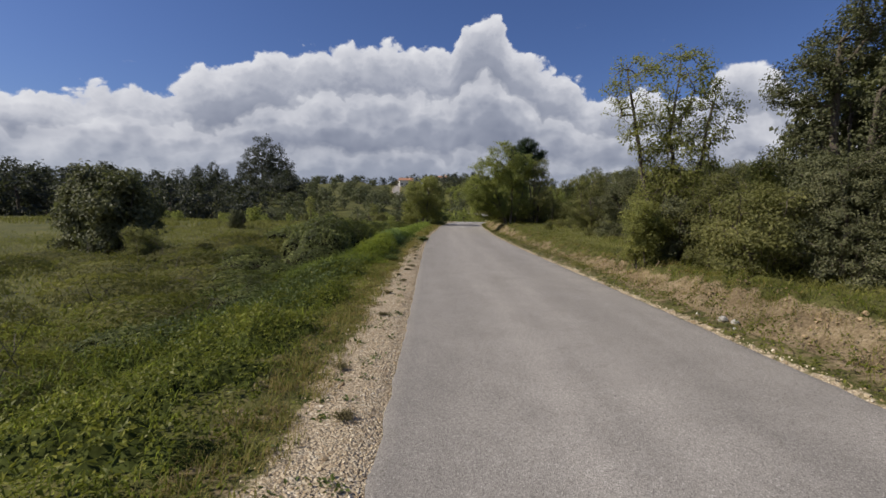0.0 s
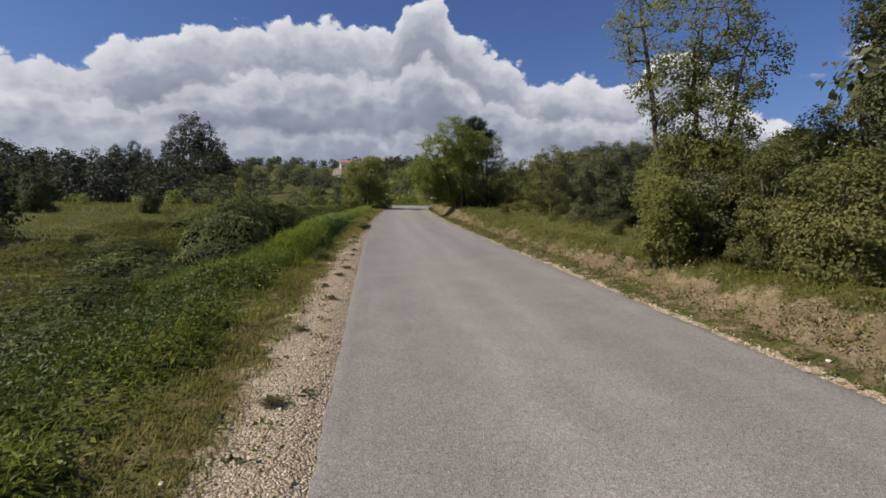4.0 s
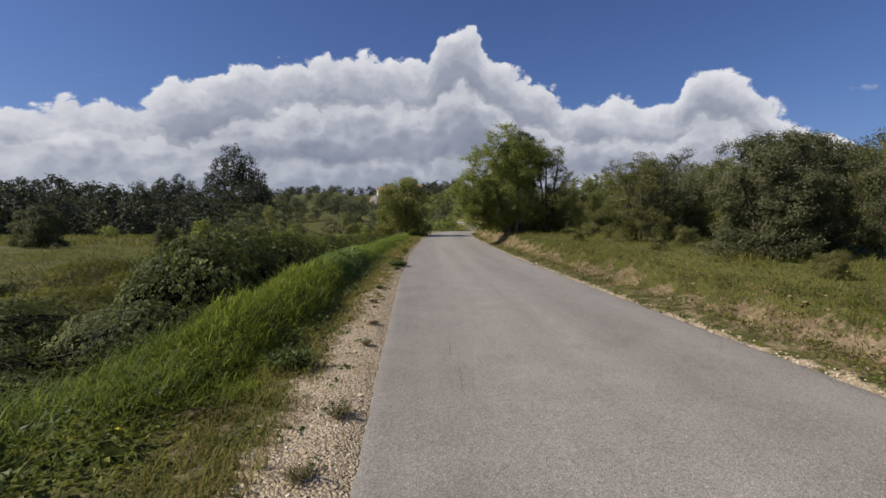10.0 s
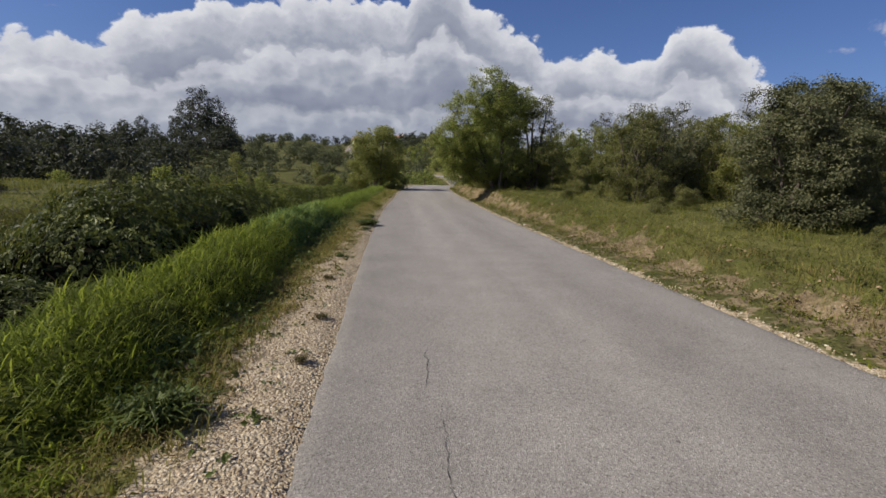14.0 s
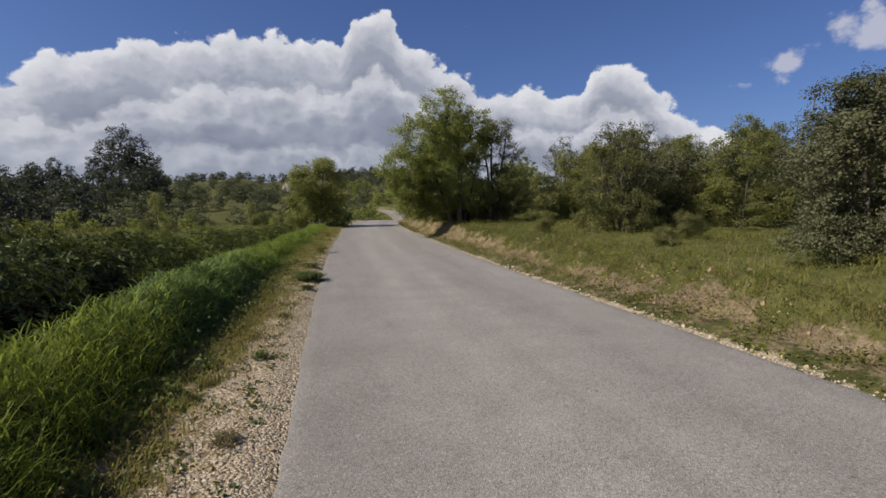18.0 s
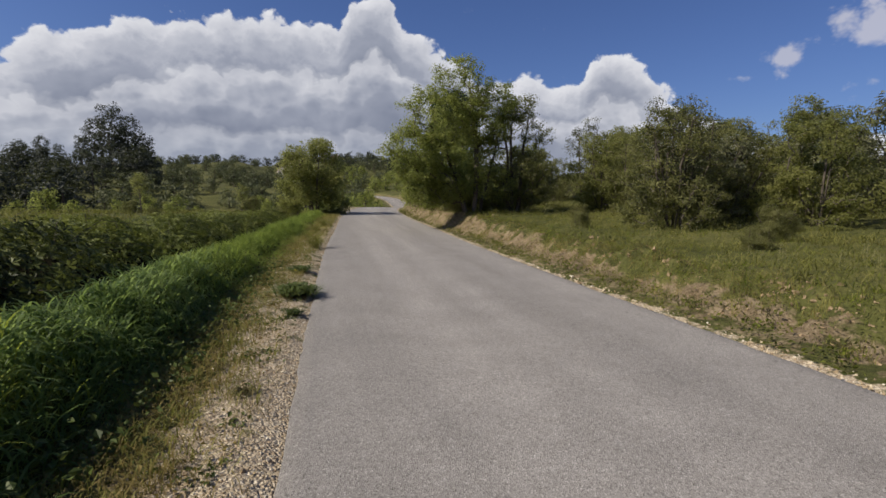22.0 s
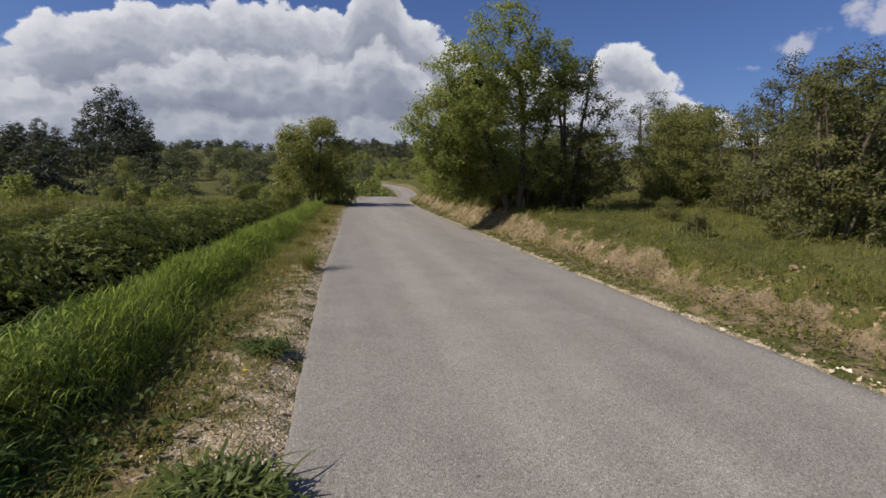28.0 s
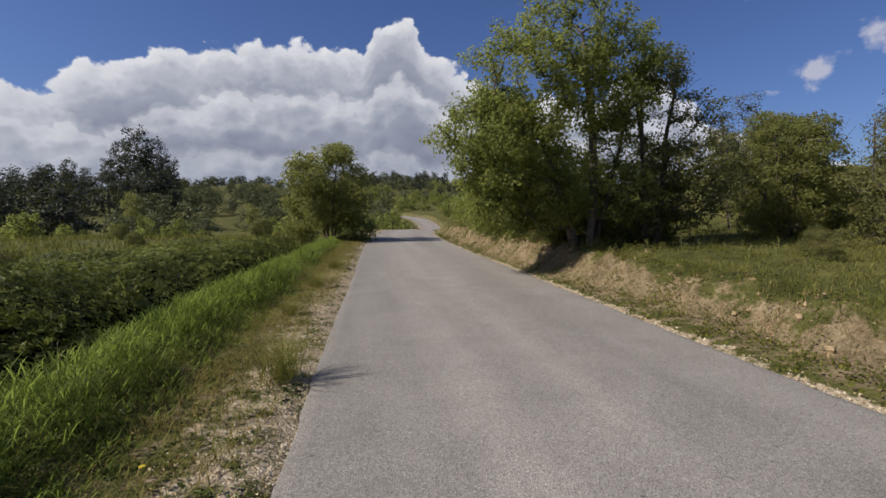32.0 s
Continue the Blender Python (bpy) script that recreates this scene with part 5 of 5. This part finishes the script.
p, u = spots(12000, 0.25, 1.4, 16, 58, 0.09)
lawn("green_verge", p, rs.uniform(0.05, 0.16, len(u)), 0.006 * rs.uniform(0.7, 1.5, len(u)), rs.uniform(0.7, 1.8, len(u)), M_MIXED, "short green grass over the overgrown gravel")
p, u = spots(15000, 0.3, 1.3, 11, 50, 0.09)
n = len(u)
lift = rs.uniform(0.0, 0.07, n)
v, f = scatter(LEAF, p + np.stack([0 * lift, 0 * lift, lift], -1), facing(rs.normal(0, 0.6, (n, 3)) + [0, 0, 0.7], rs.uniform(0, 6.28, n)), 0.032 * rs.uniform(0.5, 1.3, (n, 1)))
stuff("brown_weeds", v, f, M_STRAW, "withered brown weeds between gravel and grass", "weeds")
# small weeds in the gravel
p, u = spots(6500, 0.15, 1.05, -9, 46, 0.05)
v, f = scatter(LEAF, p + [0, 0, 0.02], facing(rs.normal(0, 0.5, (len(u), 3)) + [0, 0, 0.8], rs.uniform(0, 6.28, len(u))), 0.045 * rs.uniform(0.5, 1.3, (len(u), 1)))
stuff("gravel_weeds", v, f, M_PLANT, "small dark weeds growing through the gravel", "weeds")

# right: low weeds by the asphalt, then rough grass above the bank
p, u = spots(15000, 0.12, 1.0, -8, 60, 0.09, 1)
n = len(u)
lift = rs.uniform(0.01, 0.09, n)
v, f = scatter(LEAF, p + np.stack([0 * lift, 0 * lift, lift], -1), facing(rs.normal(0, 0.5, (n, 3)) + [0, 0, 0.8], rs.uniform(0, 6.28, n)), 0.05 * rs.uniform(0.5, 1.3, (n, 1)))
stuff("edge_weeds", v, f, M_WEED, "low green weeds along the asphalt edge", "weeds")
p, u = spots(15000, 0.4, 1.9, -8, 60, 0.1, 1)
ok = rs.uniform(0, 1, len(u)) < 0.62 + 0.38 * step(8, 13, p[:, 1]) * step(30, 22, p[:, 1])
p, u = p[ok], u[ok]
lawn("bank_grass", p, rs.uniform(0.05, 0.18, len(u)), 0.0055 * rs.uniform(0.7, 1.5, len(u)), rs.uniform(0.2, 0.8, len(u)), M_MIXED, "tufts of rough grass on the earth bank")
def above_bank(count, u0, u1, clump, power=1.3, grow=0.0):
    """Places in the rough ground above the bank, thick in some spots and thin in others."""
    p, u = spots(count, u0, u1, -8, 62, clump, 1, power)
    thick = bumps(p[:, 0] + 11 * grow, p[:, 1], 2.4) + 0.5 * bumps(p[:, 0], p[:, 1] + 9 * grow, 6.0)
    keep_ = rs.uniform(-0.5, 0.6, len(u)) < thick
    return p[keep_], u[keep_], thick[keep_]


p, u = spots(34000, 1.5, 9.5, -8, 62, 0.2, 1, 1.3)
lawn("rough_grass", p, rs.uniform(0.05, 0.16, len(u)), 0.009 * rs.uniform(0.7, 1.6, len(u)), rs.uniform(0.9, 1.9, len(u)), M_MIXED, "rough green and straw-coloured grass above the bank", 0.4, plain=True)
p, u, thick = above_bank(44000, 1.5, 8.5, 0.12, grow=1.0)
v, f = arch_blades(rs, p + np.stack([0 * u, 0 * u, rs.uniform(0, 0.1, len(u))], -1), rs.uniform(0.12, 0.38, len(u)) * (1 + 0.7 * thick), 0.0065 * rs.uniform(0.7, 1.6, len(u)))
stuff("tussock_grass", v, f, M_MIXED, "olive and straw-coloured tussocks above the bank", "grass")
p, u, thick = above_bank(26000, 1.6, 9.5, 0.22, grow=2.0)
n = len(u)
lift = rs.uniform(0.02, 0.24, n) * (0.7 + thick)
v, f = scatter(LEAF, p + np.stack([0 * lift, 0 * lift, lift], -1), facing(rs.normal(0, 0.6, (n, 3)) + [0, 0, 0.7], rs.uniform(0, 6.28, n)), 0.05 * rs.uniform(0.5, 1.3, (n, 1)))
stuff("low_scrub", v, f, M_THICKET, "low leafy scrub among rough grass", "weeds")
p, u, thick = above_bank(16000, 1.4, 7.0, 0.2, grow=3.0)
lawn("green_grass", p, rs.uniform(0.06, 0.2, len(u)), 0.009 * rs.uniform(0.7, 1.5, len(u)), rs.uniform(0.7, 1.6, len(u)), M_GRASS, "bright green grass above the bank", 0.45, plain=True)
p, u = spots(600, 3.0, 8.5, 6, 50, 0.25, 1)
lawn("straw_stalks", p, rs.uniform(0.25, 0.45, len(u)), 0.004 * rs.uniform(0.8, 1.3, len(u)), rs.uniform(0.1, 0.4, len(u)), M_SEED, "thin dry stalks standing in rough grass", 0.3, plain=True)
p, u = spots(20000, 7, 34, 0, 90, 0.3, 1, 1.4)
lawn("far_grass", p, rs.uniform(0.1, 0.28, len(u)), 0.018 * rs.uniform(0.7, 1.5, len(u)), rs.uniform(0.5, 1.3, len(u)), M_MIXED, "rough grass under the roadside shrubs", plain=True)
p, u = spots(7000, 0.8, 1.9, -8, 60, 0.12, 1)
lawn("bank_straw", p, rs.uniform(0.06, 0.2, len(u)), 0.006 * rs.uniform(0.7, 1.5, len(u)), rs.uniform(0.4, 1.3, len(u)), M_STRAW, "dry straw-coloured grass on the earth bank", plain=True)
# leafy weeds and small bushes among the rough grass
p, u = spots(9000, 1.5, 11, -8, 60, 0.2, 1, 1.2)
n = len(u)
lift = rs.uniform(0.02, 0.26, n)
v, f = scatter(LEAF, p + np.stack([0 * lift, 0 * lift, lift], -1), facing(rs.normal(0, 0.6, (n, 3)) + [0, 0, 0.7], rs.uniform(0, 6.28, n)), 0.055 * rs.uniform(0.5, 1.3, (n, 1)))
stuff("bank_weeds", v, f, M_YELLOW, "yellow-green weeds among the rough grass", "weeds")
# the meadow on the left
p, u = spots(62000, 4.0, 28, -8, 60, 0.3, power=1.0)
open_ = (p[:, 1] < 16) | (u > 10.5)
p, u = p[open_], u[open_]
lawn("meadow_grass", p, rs.uniform(0.1, 0.34, len(u)), 0.013 * rs.uniform(0.7, 1.6, len(u)), rs.uniform(0.4, 1.4, len(u)), M_MIXED, "olive-brown rough meadow grass", plain=True)
p, u = spots(24000, 5, 60, 48, 125, 0.5, power=1.2)
lawn("far_meadow", p, rs.uniform(0.3, 0.7, len(u)), 0.05 * rs.uniform(0.7, 1.6, len(u)), rs.uniform(0.2, 0.8, len(u)), M_MIXED, "far olive-green meadow grass", plain=True)
p, u = spots(9000, 5, 30, -8, 45, 0.35)
open_ = (p[:, 1] < 16) | (u > 10.5)
p, u = p[open_], u[open_]
n = len(u)
lift = rs.uniform(0.05, 0.4, n)
v, f = scatter(LEAF, p + np.stack([0 * lift, 0 * lift, lift], -1), facing(rs.normal(0, 0.6, (n, 3)) + [0, 0, 0.7], rs.uniform(0, 6.28, n)), 0.11 * rs.uniform(0.5, 1.3, (n, 1)))
stuff("meadow_weeds", v, f, M_WEED, "leafy weeds scattered through the meadow", "weeds")

# gravel: loose limestone chips
_b = bmesh.new()
bmesh.ops.create_cone(_b, cap_ends=True, cap_tris=True, segments=4, radius1=0.5, radius2=0.28, depth=0.6)
bmesh.ops.triangulate(_b, faces=_b.faces[:])
chip_v = np.array([q.co[:] for q in _b.verts])
chip_f = np.array([[q.index for q in fc.verts] for fc in _b.faces])
_b.free()
chip_v = chip_v * (1 + 0.25 * np.sin(chip_v[:, [1, 2, 0]] * 9.0))
for count, lo, hi, u0, u1, side, label in ((18000, 0.006, 0.021, 0.0, 0.78, -1, "pale limestone gravel beside the asphalt"), (2600, 0.01, 0.036, 0.0, 0.24, 1, "pale gravel along the asphalt edge")):
    p, u = spots(count, u0, u1, -8, 42, 0.0, side)
    n = len(u)
    size = rs.uniform(lo, hi, (n, 1)) * (1 + 1.2 * (rs.uniform(0, 1, (n, 1)) < 0.07))
    v, f = scatter((chip_v, chip_f), p + [0, 0, 0.012], facing(rs.normal(0, 1, (n, 3)), rs.uniform(0, 6.28, n)), size * rs.uniform(0.6, 1.2, (n, 3)))
    stuff("gravel", v, f, M_PEBBLE, label, "gravel")


M_OCHRE = material("ochre_stone", plain_build((0.32, 0.235, 0.14), 0.95, 0.35, 15.0, 0.1))
p, u = spots(5200, 0.55, 1.9, -6, 48, 0.12, 1)
n = len(u)
v, f = scatter((chip_v, chip_f), p, facing(rs.normal(0, 1, (n, 3)), rs.uniform(0, 6.28, n)), rs.uniform(0.012, 0.05, (n, 1)) * (1 + 1.2 * (rs.uniform(0, 1, (n, 1)) < 0.12)) * rs.uniform(0.6, 1.3, (n, 3)))
stuff("clods", v, f, M_OCHRE, "crumbled ochre earth clods on the bank", "soil")
p, u = spots(14000, 0.5, 1.9, -8, 60, 0.07, 1)
n = len(u)
lift = rs.uniform(0.01, 0.16, n)
v, f = scatter(LEAF, p + np.stack([0 * lift, 0 * lift, lift], -1), facing(rs.normal(0, 0.6, (n, 3)) + [-0.4, 0, 0.5], rs.uniform(0, 6.28, n)), 0.034 * rs.uniform(0.5, 1.3, (n, 1)))
stuff("bank_plants", v, f, M_THICKET, "small olive plants rooted in the earth bank", "weeds")
p, u = spots(13000, 1.25, 2.1, -8, 60, 0.12, 1)
v, f = arch_blades(rs, p, rs.uniform(0.1, 0.3, len(u)), 0.006 * rs.uniform(0.7, 1.5, len(u)), (-0.5, 0))
stuff("lip_grass", v, f, M_GRASS, "green grass hanging over the lip of the bank", "grass")


p, u = spots(15000, 0.15, 2.1, -8, 60, 0.1, 1)
n = len(u)
lift = rs.uniform(0.0, 0.1, n)
v, f = scatter(LANCE, p + np.stack([0 * lift, 0 * lift, lift], -1), facing(rs.normal(0, 0.7, (n, 3)) + [-0.2, 0, 0.6], rs.uniform(0, 6.28, n)), 0.07 * rs.uniform(0.5, 1.3, (n, 1)))
stuff("withered_stalks", v, f, M_WITHERED, "withered brown stalks and leaves along the earth bank", "weeds")


# single plants by the road
def rosette(name, x, y, radius, height, count, mat, label, category="plant"):
    """A leafy plant: toothed leaves arching out from one root."""
    n = int(count * 2.6)
    a = rs.uniform(0, 6.283, n)
    t = rs.uniform(0.25, 1.0, n)
    steps = 4
    w = 0.0125 * rs.uniform(0.6, 1.4, n) * (radius / 0.3)
    twist = rs.normal(0, 0.25, n)
    root_at = np.concatenate([rs.normal(0, radius * 0.28, (n, 2)), np.zeros((n, 1))], 1)
    d = np.stack([np.cos(a), np.sin(a), 0 * a], -1)
    s = np.stack([-np.sin(a), np.cos(a), 0 * a], -1)
    vs, fs = [], []
    for i in range(steps + 1):
        q = i / steps
        c = d * (radius * t * q)[:, None] + root_at
        c[:, 2] = height * 0.9 * (1.25 - 0.75 * t) * np.sin(np.minimum(q * 2.1, 2.4)) * rs.uniform(0.9, 1.1, n)
        ww = w * (math.sin(min(1, q + 0.12) * 3.0) * (1.0 if i % 2 else 0.62) + 0.05)
        c = c + s * (twist * radius * q * q)[:, None]
        vs += [c - s * ww[:, None] + [0, 0, 0.012], c + s * ww[:, None] + [0, 0, 0.012]]
    v = np.stack(vs, 1).reshape(-1, 3)
    m = 2 * (steps + 1)
    ob = new(name)
    ob.location = (x, y, float(land(x, y)))
    ob.empty_display_size = 0.1
    v = v.reshape(n, m, 3)
    for title, chosen in (("outer_leaves", t > 0.55), ("heart_leaves", t <= 0.55)):
        c = chosen.sum()
        f = np.concatenate([(np.arange(c) * m)[:, None] + [[2 * i, 2 * i + 1, 2 * i + 3, 2 * i + 2]] for i in range(steps)])
        tagged(part(title, mesh_from(title, v[chosen].reshape(-1, 3), f, mat), ob), kind="stuff")
    return tagged(ob, label, category)


rosette("thistle", -1.02, 20.55, 0.36, 0.17, 200, M_PLANT, "large dark green leafy thistle beside the asphalt")
rosette("thistle", -1.1, 22.8, 0.27, 0.11, 110, M_PLANT, "spreading green weed on the gravel edge")
rosette("thistle", -1.0, 19.35, 0.17, 0.08, 60, M_PLANT, "small green weed beside the asphalt")
rosette("thistle", -1.72, 9.15, 0.26, 0.2, 150, M_PLANT, "dark green weed at the edge of the gravel")
rosette("thistle", -1.25, 15.0, 0.12, 0.08, 40, M_PLANT, "small leafy weed on pale gravel")
for x, y, s in ((-1.05, 7.94, 0.13), (-1.15, 7.0, 0.12), (-1.1, 4.9, 0.1), (-1.3, 3.2, 0.11), (-1.22, 13.2, 0.12), (-1.05, 11.3, 0.1), (-1.2, 1.2, 0.12), (-1.35, -1.4, 0.1), (-1.1, -2.6, 0.12), (-1.3, 5.9, 0.1), (-1.05, 10.1, 0.09), (-1.2, 16.9, 0.12)):
    rosette("weed_tuft", x, y, s, 0.05, 46, M_WITHERED, "flat brownish weed tuft on pale gravel")
# a bushy grass tuft that throws its shadow on the asphalt
n = 230
p = np.stack([rs.normal(0, 0.07, n), rs.normal(0, 0.09, n), np.zeros(n)], -1)
v, f = arch_blades(rs, p, 0.58 * rs.uniform(0.5, 1.2, n), 0.006 * rs.uniform(0.8, 1.4, n), None, 0.55)
tuft = new("grass_tuft", mesh_from("grass_tuft", v, f, M_MIXED))
tuft.location = (-0.92, 27.2, float(land(-0.92, 27.2)))
tagged(tuft, "bushy olive-green grass tuft at the asphalt edge", "grass")
for x, y, s in ((-1.0, 33.0, 0.8), (-0.75, 36.5, 0.9), (-1.2, 30.2, 0.6)):
    c = new("grass_tuft", tuft.data)
    c.location, c.scale = (x, y, float(land(x, y))), (s, s, s)
    tagged(c, "bushy olive-green grass tuft on the overgrown gravel", "grass")
# yellow flowers
for x, y in ((-1.6, 6.1), (-2.2, 5.2), (-1.15, 22.0), (-2.4, 7.4), (-1.4, 25.4), (-2.9, 3.3)):
    flower = new("flower")
    flower.location = (x, y, float(land(x, y)))
    stalk_v, stalk_f = tubes(np.array([[0, 0, 0.0]]), np.array([[0.01, 0, 0.16]]), np.array([0.002]), np.array([0.002]), 4)
    part("stalk", mesh_from("stalk", stalk_v, stalk_f, M_GRASS), flower)
    a = np.arange(9) * 0.698
    pv, pf = scatter(LEAF, np.tile([[0.01, 0, 0.16]], (9, 1)), facing(np.stack([np.cos(a) * 0.3, np.sin(a) * 0.3, 1 + 0 * a], -1), a), np.full((9, 1), 0.022))
    part("petals", mesh_from("petals", pv, pf, M_FLOWER), flower, "bright yellow petals")
    tagged(flower, "small yellow wild flower among grass", "flower")


# rocks on the right edge and along the bank
def rock(x, y, size, seed, label, mat=M_PEBBLE):
    b = bmesh.new()
    bmesh.ops.create_icosphere(b, subdivisions=2, radius=0.5)
    r = np.random.RandomState(seed)
    o = r.uniform(0, 9, 3)
    for q in b.verts:
        q.co *= 1 + 0.35 * noise.noise(Vector(q.co) * 2.2 + Vector(o))
        q.co.z *= 0.7
    me = bpy.data.meshes.new("rock")
    b.to_mesh(me)
    b.free()
    me.materials.append(mat)
    ob = new("rock", me)
    ob.matrix_basis = pose(x, y, float(land(x, y)) + size * 0.1, 0, 0, seed * 40) @ Matrix.Diagonal((size, size * r.uniform(0.6, 1), size * 0.8, 1))
    return tagged(ob, label, "rock")


M_GREY = material("grey_stone", plain_build((0.36, 0.34, 0.3), 0.9, 0.4, 20.0))
M_WHITE = material("white_stone", plain_build((0.55, 0.54, 0.5), 0.85, 0.3, 14.0))
for i, (x, y, s, m) in enumerate(((4.22, 1.26, 0.2, M_GREY), (4.3, 1.08, 0.15, M_GREY), (4.08, 0.75, 0.06, M_WHITE), (4.1, 1.8, 0.06, M_WHITE))):
    rock(x, y, s, i + 1, "pale loose stone at the road edge", m)
for i in range(120):
    y = rs.uniform(-4, 46)
    x = float(glide(CENTRE, y)) + HALF + rs.uniform(0.7, 1.5)
    rock(x, y, rs.uniform(0.03, 0.09), i + 20, "pale ochre stone in the earth bank", M_OCHRE)

# cracks in the asphalt
def crack(x0, y0, x1, y1, width, seed):
    r = np.random.RandomState(seed)
    n = 26
    t = np.linspace(0, 1, n)
    x = x0 + (x1 - x0) * t + np.cumsum(r.normal(0, 0.012, n))
    y = y0 + (y1 - y0) * t
    w = width * r.uniform(0.1, 1, n) * np.sin(3.1416 * np.clip(t, 0.03, 0.97)) ** 0.5
    u = (x - glide(CENTRE, y)) / HALF
    z = glide(RISE, y) + 0.035 * (1 - u**2) - 0.012 + 0.004 + 0.004 * bumps(u * HALF, y, 2.5)
    v = np.stack([np.stack([x - w, y, z], -1), np.stack([x + w, y, z], -1)], 1).reshape(-1, 3)
    k = np.arange(n - 1) * 2
    ob = new("road_crack", mesh_from("road_crack", v, np.stack([k, k + 1, k + 3, k + 2], 1), M_CRACK))
    tagged(ob, "thin dark crack in the asphalt", "crack", kind="structure")


crack(0.0, 9.4, 0.0, 8.2, 0.0035, 1)
crack(0.04, 10.6, -0.02, 9.5, 0.0035, 2)
crack(0.1, 9.15, -0.1, 8.95, 0.003, 3)


# ---- the house on the far slope ----
def house(x, y, turn, w, d, h, label):
    root = new("house")
    root.matrix_basis = pose(x, y, float(land(x, y)) - 0.3, 0, 0, turn)

    def box(name, x0, x1, y0, y1, z0, z1, mat, parent):
        b = bmesh.new()
        bmesh.ops.create_cube(b, size=1, matrix=Matrix.Translation(((x0 + x1) / 2, (y0 + y1) / 2, (z0 + z1) / 2)) @ Matrix.Diagonal((x1 - x0, y1 - y0, z1 - z0, 1)))
        me = bpy.data.meshes.new(name)
        b.to_mesh(me)
        b.free()
        me.materials.append(mat)
        return part(name, me, parent)
    box("wall", -w / 2, w / 2, -d / 2, d / 2, 0, h, M_WALL, root)
    o, r = 0.5, h + d * 0.28
    v = np.array([[-w / 2 - o, -d / 2 - o, h], [w / 2 + o, -d / 2 - o, h], [w / 2 + o, d / 2 + o, h], [-w / 2 - o, d / 2 + o, h], [-w / 2 - o, 0, r], [w / 2 + o, 0, r]])
    roof = part("roof", mesh_from("roof", v, [np.array([[0, 1, 5, 4], [2, 3, 4, 5], [3, 2, 1, 0]]), np.array([[1, 2, 5], [3, 0, 4]])], M_ROOF), root, "orange clay-tile roof")
    box("chimney", w * 0.25, w * 0.25 + 0.8, 0.3, 1.1, r - 1.2, r + 1.0, M_WALL, roof)
    for i in range(3):
        cx = -w / 2 + w * (i + 0.5) / 3
        window = box("window", cx - 0.6, cx + 0.6, -d / 2 - 0.06, -d / 2 + 0.05, 1.0, 2.3, M_WALL, root)
        box("pane", cx - 0.5, cx + 0.5, -d / 2 - 0.09, -d / 2 - 0.05, 1.1, 2.2, M_GLASS, window)
    box("door", w * 0.08, w * 0.08 + 1.0, -d / 2 - 0.05, -d / 2 + 0.05, 0.2, 2.3, M_BARK, root)
    return tagged(root, label, "house")


hx, hy = far_at(-3.6, 352)
house(hx, hy, 8, 10, 7, 4.4, "pale house with an orange tiled roof on the ridge")
hx, hy = far_at(0.8, 358)
house(hx, hy, -20, 6, 5, 3.4, "small white house among trees on the ridge")
